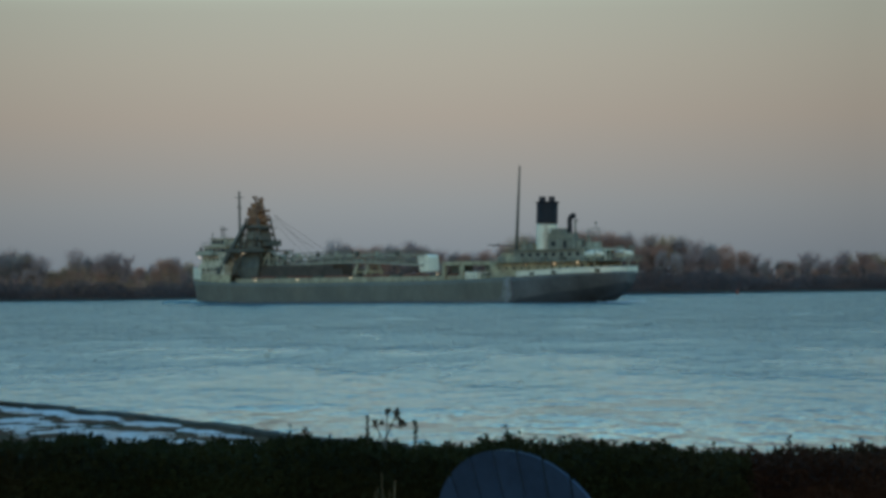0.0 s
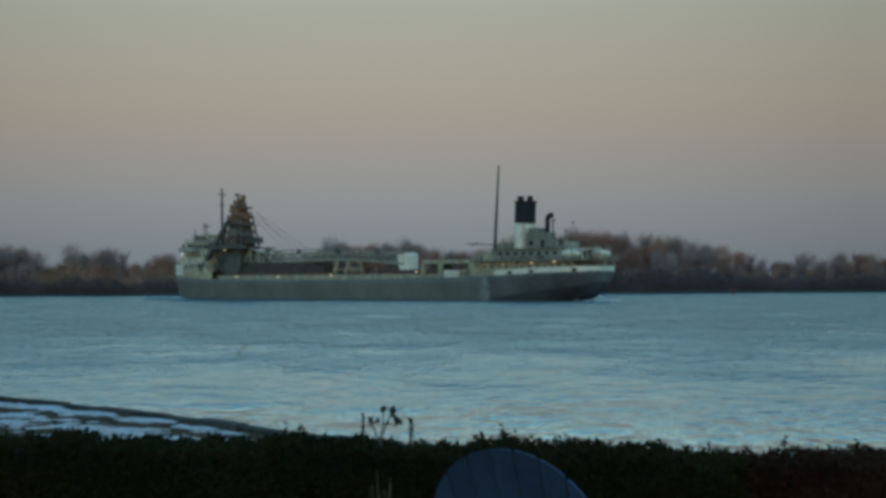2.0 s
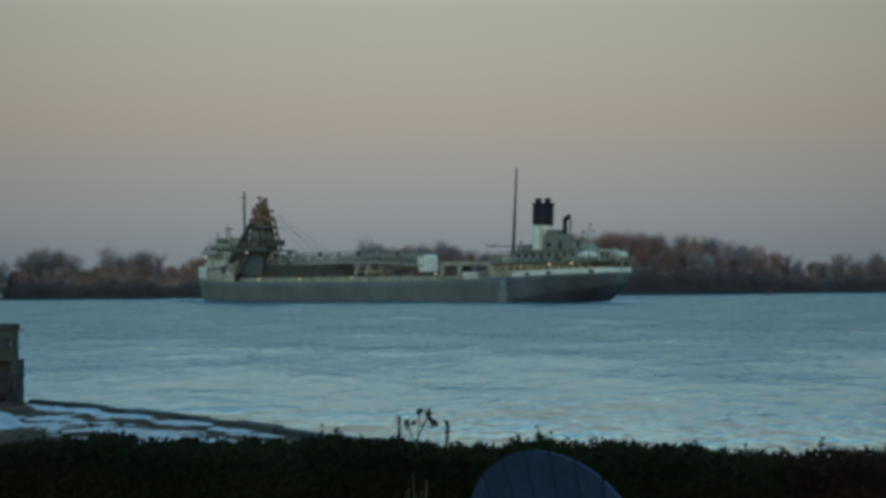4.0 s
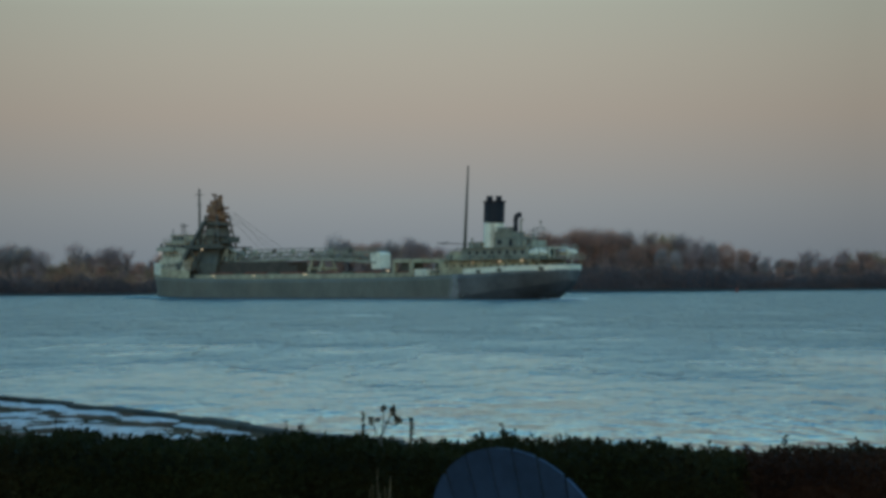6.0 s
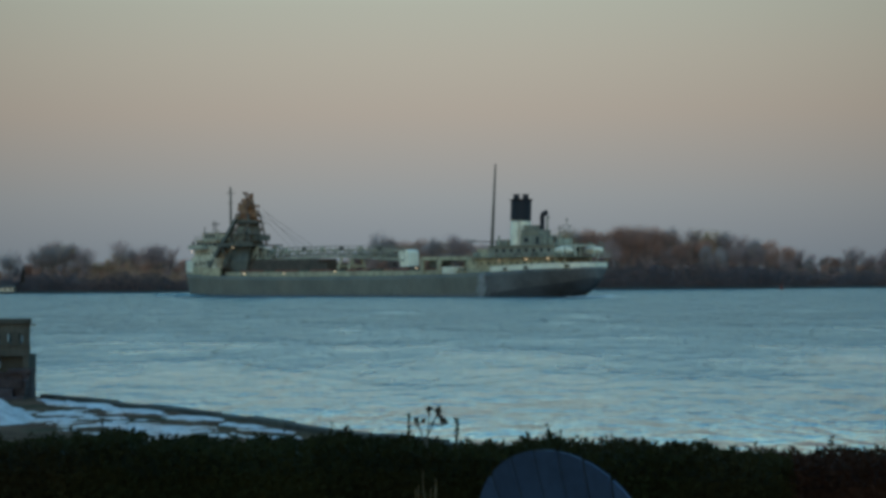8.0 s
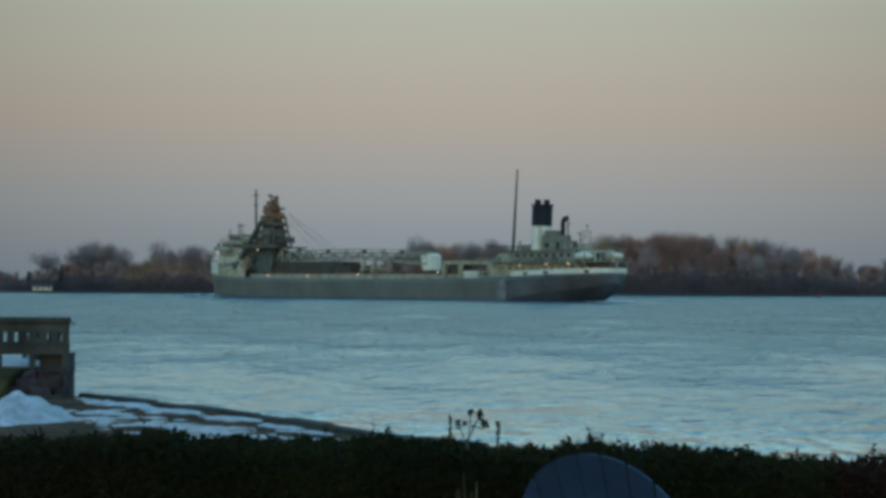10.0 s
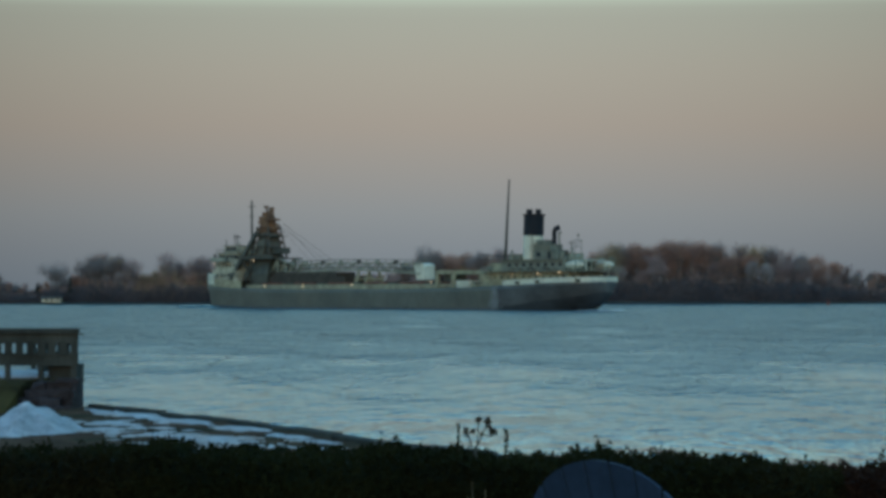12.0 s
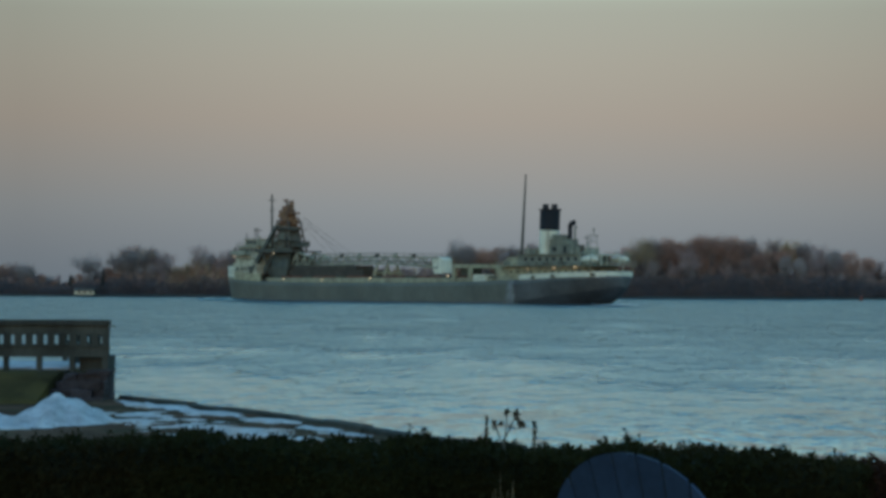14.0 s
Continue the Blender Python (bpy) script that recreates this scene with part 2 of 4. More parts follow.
def loft(bm, rings, closed=True, caps=True):
    rows = [[bm.verts.new(p) for p in r] for r in rings]
    n = len(rows[0])
    for a, b in zip(rows, rows[1:]):
        for i in range(n if closed else n - 1):
            j = (i + 1) % n
            bm.faces.new((a[i], a[j], b[j], b[i]))
    if caps and closed:
        bm.faces.new(rows[0][::-1])
        bm.faces.new(rows[-1])


def mesh_of(name, bm, mat, smooth=False):
    bmesh.ops.recalc_face_normals(bm, faces=bm.faces)
    me = bpy.data.meshes.new(name)
    bm.to_mesh(me)
    bm.free()
    me.materials.append(mat)
    if smooth:
        me.polygons.foreach_set("use_smooth", [True] * len(me.polygons))
    return me


def part(name, bm, mat, parent=None, label="", smooth=False):
    ob = new(name, mesh_of(name, bm, mat, smooth))
    ob.parent = parent
    if label:
        tagged(ob, label)
    return ob


def make(fn, *args, **kw):
    bm = bmesh.new()
    fn(bm, *args, **kw)
    return bm


def bar(pts, r):
    """One continuous square bar along the points."""
    bm = bmesh.new()
    ps = [Vector(p) for p in pts]
    rings = []
    for i, p in enumerate(ps):
        d = (ps[min(i + 1, len(ps) - 1)] - ps[max(i - 1, 0)]).normalized()
        up = Vector((0, 0, 1)) if abs(d.z) < 0.9 else Vector((1, 0, 0))
        a = d.cross(up).normalized() * r
        b = a.cross(d).normalized() * r
        rings.append([p + a + b, p - a + b, p - a - b, p + a - b])
    loft(bm, rings)
    return bm


def boxes(*rows):
    bm = bmesh.new()
    for r in rows:
        box(bm, *r)
    return bm


def rods(rows, r, sides=6):
    bm = bmesh.new()
    for a, b in rows:
        rod(bm, a, b, r, r, sides)
    return bm


# ---------------------------------------------------------------- river, banks
def sheet(name, mat, x0, x1, y0, y1, z, nx=1, ny=1):
    bm = bmesh.new()
    vs = [[bm.verts.new((x0 + (x1 - x0) * i / nx, y0 + (y1 - y0) * j / ny, z)) for i in range(nx + 1)] for j in range(ny + 1)]
    for j in range(ny):
        for i in range(nx):
            bm.faces.new((vs[j][i], vs[j][i + 1], vs[j + 1][i + 1], vs[j + 1][i]))
    return part(name, bm, mat)


water = tagged(sheet("water", WATER, -3000, 3000, -300, 4500, 0), "rippled blue-grey river water at dusk", "water", kind="structure")


# ---------------------------------------------------------------- the freighter: x forward from the stern, y to port, z up from the water
def curve(x, pts):
    """Straight lines between the points (x, value)."""
    return float(np.interp(x, [p[0] for p in pts], [p[1] for p in pts]))


DECK_Z = [(5.2, 7.5), (20, 7.2), (36, 6.6), (55, 6.0), (80, 5.65), (130, 5.6), (150, 5.8), (165, 6.3), (184.4, 7.1)]
STERN, BOW = 5.2, 184.0


def deck_half(s):
    if s < STERN + 12:
        return max(0.25, 8.9 * max(0.0, 1 - ((STERN + 12 - s) / 12) ** 2.4) ** (1 / 2.4))
    if s > BOW - 17:
        return max(0.25, 8.9 * math.sqrt(max(0.0, 1 - ((s - BOW + 17) / 17.2) ** 2)))
    return 8.9


def water_half(s):
    if s < 52:
        return curve(s, [(4, 0.1), (11, 0.3), (16, 2.2), (24, 5.4), (36, 8.0), (52, 8.85)])
    return max(0.15, deck_half(s) * curve(s, [(52, 0.995), (160, 0.995), (176, 0.86), (184.4, 0.5)]))


def keel_z(s):
    return curve(s, [(5.2, 4.4), (5.8, 3.4), (6.8, 2.6), (9.0, 1.4), (11.5, 0.3), (13, -0.9), (18, -3.0), (187, -3.0)])


def stations(a, b, n):
    return [a + (b - a) * i / n for i in range(n + 1)]


# top of the black that paints the shade under the counter
KNUCKLE = [(5, 4.9), (8, 4.0), (14, 3.2), (27, 2.0), (38, 0.5)]


def hull_lines(s):
    zd, k, hd, hw = curve(s, DECK_Z), keel_z(s), deck_half(s), water_half(s)
    side = []
    knee = (curve(s, KNUCKLE) - k) / (zd - k) if s < 38.3 else 0.43
    for f in (1.0, 1 - (1 - knee) / 4, 1 - (1 - knee) / 2, 1 - 3 * (1 - knee) / 4, knee, knee * 0.66, knee * 0.33, 0.0):
        z = k + (zd - k) * f
        g = min(1.0, max(0.0, (z - min(0.0, k)) / max(0.1, zd - min(0.0, k))))
        if s < 52:
            w = hw + (hd - hw) * (g ** 0.55)
            if k > -0.5:
                w = hd * (max(0.02, f) ** 0.36)
        else:
            w = hw + (hd - hw) * g
        side.append((w, z))
    return side


def build_freighter():
    ship = tagged(new("freighter"), "long grey self-unloading lake freighter under way on the river", "ship")
    ss = stations(STERN, STERN + 12, 14) + stations(18, 37.5, 7) + [38.2, 39.4, 41] + stations(44, 52, 3) + stations(60, 160, 12) + stations(BOW - 17, BOW, 14)
    bm = bmesh.new()
    rings = []
    for s in ss:
        sd = hull_lines(s)
        rings.append([(s, w, z) for w, z in sd] + [(s, -w, z) for w, z in reversed(sd)])
    loft(bm, rings)
    hull = part("hull", bm, HULL, ship, "weathered grey steel hull with a dark slate stern", smooth=True)
    hull.data.materials.append(BOOT)
    hull.data.materials.append(COUNTER_SHADE)
    # slate stern plating; below the knuckle the undercut's shade is put into the colour
    for p in hull.data.polygons:
        x, z = p.center.x, p.center.z
        p.material_index = 0 if x > 38.3 else 2 if z < curve(x, KNUCKLE) else 1
    # dark boot topping, a skin just proud of the plating
    bm = bmesh.new()
    for sign in (1, -1):
        rows = []
        for s in [q for q in ss if 38 < q < 183.5]:
            sd = hull_lines(s)
            zs, ws = [z for w, z in sd][::-1], [w for w, z in sd][::-1]
            top = curve(s, [(38, 0.8), (60, 0.6), (186, 0.6)])
            lo = max(keel_z(s) + 0.02, -0.6)
            rows.append([(s, sign * (float(np.interp(z, zs, ws)) + 0.08), z) for z in (lo, lo + (top - lo) * 0.35, lo + (top - lo) * 0.7, top)])
        loft(bm, rows, closed=False)
    part("boot_topping", bm, BOOT, hull, "dark band along the waterline")

    def strake(name, s0, s1, z_add, height, mat, label, n=30, grow=0.06, inset=0.28):
        """A raised bulwark that follows the deck's edge."""
        bm = bmesh.new()
        pts = []
        for s in stations(s0, s1, n):
            pts.append((s, deck_half(s)))
        path = [(s, w) for s, w in pts] + [(s, -w) for s, w in reversed(pts)] if s1 >= BOW - 0.1 else [(s, -w) for s, w in reversed(pts)] + [(s, w) for s, w in pts]
        rows = []
        for s, w in path:
            z = curve(s, DECK_Z) + z_add
            o, i = (1 + grow / 9), (1 - inset / 9)
            rows.append([(s, w * o, z), (s, w * o, z + height), (s, w * i, z + height), (s, w * i, z)])
        loft(bm, rows)
        return part(name, bm, mat, hull, label)

    strake("stern_bulwark", STERN, 36, -0.12, 1.35, WHITE, "white bulwark round the stern")
    strake("forecastle_bulwark", 158, BOW, -0.1, 2.3, CREAM, "stained forecastle side")
    strake("bow_bulwark", 173, BOW, 0.5, 3.2, WHITE, "white bow bulwark", grow=0.14)
    # fairleads in the white bulwark
    for s in (8.5, 22, 30):
        w = deck_half(s)
        part("fairlead", boxes((s - 0.7, s + 0.7, w - 0.1, w + 0.35, curve(s, DECK_Z) + 0.05, curve(s, DECK_Z) + 0.75)), DARKGREY, hull)
    # decks
    bm = bmesh.new()
    vs = [bm.verts.new((s, deck_half(s) * 0.96, curve(s, DECK_Z) + 2.1)) for s in stations(158, BOW - 0.3, 16)]
    vs += [bm.verts.new((s, -deck_half(s) * 0.96, curve(s, DECK_Z) + 2.1)) for s in reversed(stations(158, BOW - 0.3, 16))]
    bm.faces.new(vs)
    part("forecastle_deck", bm, DECK, hull)

    # hatch coaming and covers
    part("hatch_coaming", boxes((50, 158, -6.6, 6.6, 5.5, 7.0)), CREAM, ship, "long cream hatch coaming along the deck")
    for i in range(19):
        s = 51.2 + i * 5.6
        part("hatch_cover", boxes((s, s + 4.6, -6.3, 6.3, 7.0, 7.45), (s + 0.5, s + 0.8, -6.2, 6.2, 7.45, 7.6), (s + 3.8, s + 4.1, -6.2, 6.2, 7.45, 7.6)), DECK if i % 3 else DARKGREY, ship)
    # dark blocks added on deck to stand in for the shade under the boom
    part("boom_shade_block", boxes((112, 156, -4.2, 4.2, 7.5, 9.4), (117, 151, -3.4, 3.4, 9.4, 10.7)), BOOM_SHADE, ship, "dark blocks standing in for the shade under the boom")
    # open rail along both sides
    for sgn in (1, -1):
        for h in (0.55, 1.05):
            part("deck_rail", bar([(a, sgn * 8.7, curve(a, DECK_Z) + h) for a in range(40, 160, 4)], 0.05), PALE, ship)
        for a in range(40, 160, 4):
            part("rail_post", rods([((a, sgn * 8.7, curve(a, DECK_Z) - 0.05), (a, sgn * 8.7, curve(a, DECK_Z) + 1.1))], 0.05, 4), PALE, ship)

    # ---- pilothouse forward
    house = part("pilothouse", boxes((164.6, 177.2, -6.0, 6.0, 8.2, 11.6), (165.2, 176.6, -5.4, 5.4, 11.6, 14.4), (165.6, 176.0, -4.9, 4.9, 14.4, 16.7), (167.4, 174.4, -3.6, 3.6, 16.7, 18.9)), PILOT, ship,
                 "tiered cream pilothouse")
    part("bridge_wing", boxes((168, 176.4, -7.6, 7.6, 14.15, 14.5), (168, 176.4, 7.35, 7.6, 14.5, 15.4), (168, 176.4, -7.6, -7.35, 14.5, 15.4)), PALE, house)
    part("roof", boxes((165.0, 176.8, -5.4, 5.4, 16.7, 16.95)), PALE, house)
    part("roof", boxes((167, 175, -4.0, 4.0, 18.9, 19.12)), PALE, house)
    for i in range(5):
        s = 166.0 + i * 2.0
        part("window", boxes((s, s + 1.5, 4.88, 4.96, 15.0, 16.2)), GLASS, house)
        part("window", boxes((s + 0.2, s + 0.9, 5.38, 5.45, 12.6, 13.4)), GLASS, house)
        part("window", boxes((s + 0.2, s + 0.9, 5.98, 6.05, 9.6, 10.4)), GLASS, house)
    for i in range(3):
        part("window", boxes((167.9 + i * 2.1, 169.4 + i * 2.1, 3.58, 3.66, 17.4, 18.5)), GLASS, house)
    for i in range(5):
        part("window", boxes((165.52, 165.62, -4.3 + i * 1.8, -3.1 + i * 1.8, 15.0, 16.2)), GLASS, house)
    for h in (0.5, 1.0):
        part("roof_rail", bar([(165.2, 5.2, 16.95 + h), (176.6, 5.2, 16.95 + h)], 0.06), GREY, house)
    for i in range(7):
        part("rail_post", make(rod, (165.3 + i * 1.87, 5.2, 16.9), (165.3 + i * 1.87, 5.2, 18.0), 0.06, None, 4), GREY, house)
    for s, y, z0, z1 in ((166.4, 3.6, 16.9, 20.4), (168.4, -2.6, 19.0, 21.8), (170.4, 0.6, 19.0, 20.2)):
        part("aerial", make(rod, (s, y, z0), (s, y, z1), 0.13, 0.08, 6), PALE, house)
    part("door", boxes((167.2, 168.2, 5.97, 6.06, 8.6, 10.7)), DARKGREY, house)
    part("life_raft", make(rod, (170.0, 6.7, 14.95), (171.6, 6.7, 14.95), 0.42, None, 10), WHITE, house)
    part("radar_mast", rods([((172.6, 0, 19.0), (172.6, 0, 22.6)), ((172.6, -1.4, 21.8), (172.6, 1.4, 21.8))], 0.16), DARKGREY, house)
    part("aerial", make(rod, (174.2, 3, 18.8), (174.2, 3, 20.9), 0.14), DARKGREY, house)
    part("aerial", make(rod, (170.2, 2.6, 19.3), (170.2, 2.6, 22.6), 0.14), DARKGREY, house)
    part("searchlight", make(rod, (175.4, 6.4, 15.0), (175.4, 6.4, 16.4), 0.45), DARKGREY, house)
    fm = part("fore_mast", make(rod, (164.6, 0, 8.0), (164.9, 0, 32.8), 0.48, 0.28, 8), DARKGREY, ship, "tall dark steel foremast")
    part("yard", make(rod, (164.9, -1.5, 31.0), (164.9, 1.5, 31.0), 0.12), DARKGREY, fm)
    part("yard", make(rod, (164.85, -0.9, 28.0), (164.85, 0.9, 28.0), 0.12), DARKGREY, fm)

    # ---- unloading tower
    tower = part("unloading_tower", make(loft, [[(s0, -w, z), (s1, -w, z), (s1, w, z), (s0, w, z)] for s0, s1, w, z in ((151.6, 159.6, 2.6, 15.2), (152.6, 158.8, 2.3, 19.0), (153.4, 158.4, 2.0, 22.6))]), TOWER, ship,
                 "grey unloading tower with a rusted head")
    corners = ((150.8, 153.0), (160.4, 158.8))
    for sgn in (1, -1):
        for lo, hi in corners:
            part("corner_leg", make(rod, (lo, sgn * 3.2, 15.0), (hi, sgn * 2.2, 24.6), 0.34, 0.28, 6), TOWER, tower)
        for i in range(4):
            f0, f1 = i / 4, (i + 1) / 4
            p = [(lo + (hi - lo) * f, sgn * (3.2 - f), 15.0 + 9.6 * f) for f in (f0, f1) for lo, hi in corners]
            part("cross_brace", rods([(p[0], p[3]), (p[1], p[2]), (p[2], p[3])], 0.16, 5), TOWER if i < 3 else RUST, tower)
    for z, a0, a1, w in ((18.2, 149.6, 161.2, 3.5), (21.6, 150.6, 160.6, 3.1)):
        part("gallery", boxes((a0, a1, -w, w, z, z + 0.16)), DARKGREY, tower)
        for h in (0.55, 1.05):
            part("gallery_rail", bar([(a0, w, z + h), (a1, w, z + h)], 0.06), GREY, tower)
    part("tower_head", make(loft, [[(s0, -w, z), (s1, -w, z), (s1, w, z), (s0, w, z)] for s0, s1, w, z in ((153.6, 158.6, 1.9, 22.4), (154.0, 158.0, 1.6, 25.4), (154.6, 157.0, 1.2, 28.0))]), RUST, tower, "rust-brown tower head")
    part("head_block", boxes((157.2, 159.7, -1.2, 1.2, 25.4, 26.5), (154.4, 156.2, -0.9, 0.9, 27.9, 29.4), (150.6, 153.8, -0.4, 0.4, 24.9, 25.4), (152.4, 154.3, -1.8, 1.8, 26.5, 27.1), (158.2, 160.2, -1.7, 1.7, 23.2, 23.9), (152.0, 153.8, -1.5, 1.5, 23.6, 24.6)), RUST, tower)
    part("head_arm", rods([((154.5, 0.6, 28.6), (157.4, 0.6, 30.9)), ((154.5, -0.6, 28.6), (157.4, -0.6, 30.9)), ((157.4, -0.8, 30.9), (157.4, 0.8, 30.9)), ((156.0, 0, 27.6), (157.4, 0, 30.9))], 0.24), RUST, tower)
    for x, y, z in ((157.0, 1.0, 28.4), (153.6, 0.8, 27.9), (155.2, -0.8, 30.0), (158.8, 0.9, 27.2)):
        part("sheave", make(rod, (x, y - 0.2, z), (x, y + 0.2, z), 0.75, None, 12), RUST, tower, "rusted cable sheave")
    part("panel", boxes((154.4, 157.4, 2.3, 2.75, 15.6, 20.6)), GREY, tower, "grimy side panel")
    part("opening", boxes((152.4, 153.6, 2.3, 2.72, 16.4, 19.6)), BLACK, tower)
    part("ladder", rods([((158.6, 2.7, 15.2), (157.8, 2.2, 24.5)), ((159.1, 2.7, 15.2), (158.3, 2.2, 24.5))] + [((158.6 - 0.8 * i / 14, 2.7 - 0.5 * i / 14, 15.2 + 9.3 * i / 14), (159.1 - 0.8 * i / 14, 2.7 - 0.5 * i / 14, 15.2 + 9.3 * i / 14)) for i in range(14)], 0.06, 4), PALE, tower)
    part("side_house", boxes((147.2, 151.3, -1.8, 2.4, 16.4, 18.0)), DARKGREY, tower)
    part("platform", boxes((146, 165, -5.6, 5.6, 14.8, 15.2), (146, 165, 5.45, 5.6, 15.2, 15.9)), DARKGREY, tower, "dark work platform")
    part("hopper_casing", make(loft, [[(s0, -w, z), (s1, -w, z), (s1, w, z), (s0, w, z)] for s0, s1, w, z in ((150, 163, 4.6, 5.8), (150, 163, 4.4, 10.5), (152, 160, 3.0, 14.85))]), DARKGREY, tower)
    for sgn in (1, -1):
        part("raking_leg", make(loft, [[(s - d, sgn * (y - 0.5), z), (s + d, sgn * (y - 0.5), z), (s + d, sgn * (y + 0.5), z), (s - d, sgn * (y + 0.5), z)] for s, y, z, d in ((168.6, 6.2, 6.6, 0.95), (163, 4.9, 15.0, 0.8), (157.6, 3.1, 23.0, 0.65))]), DARKGREY, tower, "raking dark steel leg")
        for a, b in ((150.5, 148.2), (163, 156), (157, 163)):
            part("brace", make(rod, (a, sgn * 4.7, 6), (b, sgn * 4.8, 14.9), 0.3), DARKGREY, tower)
        part("stay", rods([((157.0, sgn * 0.8, 30.8), (152, sgn * 1.2, 25.6)), ((150.0, sgn * 1.3, 25.5), (132, sgn * 1.4, 13.6)), ((150.0, sgn * 1.3, 25.5), (124, sgn * 1.4, 13.6))], 0.05, 4), DARKGREY, tower)

    # ---- conveyor boom over the deck
    boom = tagged(new("conveyor_boom"), "pale green lattice conveyor boom")
    boom.parent = ship

    def low(s):
        return 9.5 + 1.75 * math.sin(math.pi * min(1.0, max(0.0, (s - 74) / 82))) + (0.5 if s > 148 else 0)

    def high(s):
        return 12.7 + 0.55 * math.sin(math.pi * (s - 78) / 76)

    bays = stations(80, 152, 24)
    for sgn in (1, -1):
        y = sgn * 1.7
        part("top_chord", bar([(a, y, high(a)) for a in bays], 0.22), PALE, boom)
        part("bottom_chord", bar([(a, y, low(a)) for a in bays], 0.26), PALE, boom)
        for i, (a, b) in enumerate(zip(bays, bays[1:])):
            part("web_member", rods([((a, y, low(a)), (b, y, high(b))) if i % 2 else ((a, y, high(a)), (b, y, low(b))), ((a, y, low(a)), (a, y, high(a)))], 0.15, 5), PALE, boom)
        part("walkway_rail", bar([(a, sgn * 2.1, high(a) + 1.0) for a in bays], 0.07), GREY, boom)
        for a in bays:
            part("rail_post", make(rod, (a, sgn * 2.0, high(a) - 0.1), (a, sgn * 2.1, high(a) + 1.0), 0.08, None, 4), GREY, boom)
    bm = bmesh.new()
    loft(bm, [[(s, -1.4, (low(s) + high(s)) / 2 - 0.3), (s, 1.4, (low(s) + high(s)) / 2 - 0.3), (s, 1.4, (low(s) + high(s)) / 2), (s, -1.4, (low(s) + high(s)) / 2)] for s in bays])
    part("conveyor_belt", bm, DARKGREY, boom, "dark conveyor belt")
    # discharge hood: rounded top, tilted mouth
    prof = [(78.0, 8.3), (81.6, 8.1), (82.6, 11.9), (82.1, 12.6), (81.0, 12.9), (78.8, 12.8), (78.1, 12.2)]
    part("discharge_hood", make(loft, [[(s, y, z) for s, z in prof] for y in (-1.8, 1.8)]), WHITE, boom, "white discharge hood at the boom's end")
    for i in range(7):
        s = 90 + i * 8.7
        part("roller_box", boxes((s, s + 1.1, 1.75, 2.5, high(s) - 0.2, high(s) + 0.9)), PALE if i % 2 else DARKGREY, boom)
    lattice = []
    for s0, z0, s1, z1 in ((151, 9.2, 147, 14.8), (147, 9.2, 143, 13.4), (143, 9.2, 139, 12.8), (147, 14.8, 138, 12.9), (151, 9.2, 138, 9.4), (147, 9.2, 147, 14.8), (143, 9.2, 143, 13.6)):
        for y in (-3.0, 3.0):
            lattice.append(((s0, y, z0), (s1, y, z1)))
    for a, b in lattice:
        part("pivot_strut", rods([(a, b)], 0.3), PALE, boom)
    for s in (103.5, 108.2):
        part("boom_rest", rods([((s, 3.6, 5.6), (s, 1.7, low(s))), ((s, -3.6, 5.6), (s, -1.7, low(s))), ((s, 3.2, 8.5), (s, -3.2, 8.5))], 0.42), CREAM, ship, "cream boom rest")

    # ---- hatch crane
    crane = part("hatch_crane", boxes((57.5, 65.5, -8.0, 8.0, 9.7, 10.7), (57.5, 58.6, 7.3, 8.1, 6.0, 9.7), (64.4, 65.5, 7.3, 8.1, 6.0, 9.7), (57.5, 58.6, -8.1, -7.3, 6.0, 9.7), (64.4, 65.5, -8.1, -7.3, 6.0, 9.7)), CREAM, ship,
                 "stained cream gantry crane for hatch covers")
    part("cab", boxes((60, 64, 2.0, 6.4, 7.6, 9.7)), DARKGREY, crane)
    part("deck_locker", boxes((52, 57, 4.0, 7.6, 6.0, 7.9)), WHITE, ship)

    # ---- after houses
    aft = part("after_house", boxes((13, 49, -5.9, 5.9, 6.2, 10.2)), CREAM, ship, "cream after deckhouse lit by deck lamps")
    part("boat_deck", boxes((8, 47, -8.0, 8.0, 10.2, 10.42)), PALE, aft)
    for s in (9, 12.5, 17, 21, 25.5, 30, 34.5, 39, 43.5):
        part("deck_post", rods([((s, 7.4, 7.2), (s, 7.4, 10.3))], 0.16), CREAM, aft)
        part("deck_post", rods([((s, -7.4, 7.2), (s, -7.4, 10.3))], 0.16), CREAM, aft)
    for i in range(11):
        s = 17.5 + i * 2.8
        part("porthole", make(rod, (s, 5.86, 8.7), (s, 5.98, 8.7), 0.33, None, 10), GLASS, aft)
    for y in (-4.5, -1.5, 1.5, 4.5):
        part("window", boxes((12.93, 13.02, y - 0.4, y + 0.4, 8.2, 9.2)), GLASS, aft)
    part("door", boxes((14.4, 15.5, 5.87, 5.97, 7.3, 9.4)), DARKGREY, aft)
    upper = part("upper_house", boxes((15.5, 41, -5.0, 5.0, 10.42, 13.2)), GREY, ship, "pale upper deckhouse")
    part("roof", boxes((14.5, 42, -5.6, 5.6, 13.2, 13.4)), GREY, upper)
    for i in range(8):
        s = 17 + i * 2.9
        part("window", boxes((s, s + 1.0, 4.97, 5.06, 11.5, 12.5)), GLASS, upper)
    for y in (-3.2, 0.0, 3.2):
        part("window", boxes((15.42, 15.53, y - 0.5, y + 0.5, 11.4, 12.4)), GLASS, upper)
    casing = part("engine_casing", boxes((22.5, 31.0, -2.6, 2.6, 13.4, 15.9), (24.6, 31.2, -2.2, 2.2, 15.9, 17.4), (26.8, 30.4, -1.8, 1.8, 17.4, 18.6)), GREY, ship, "grey engine casing")
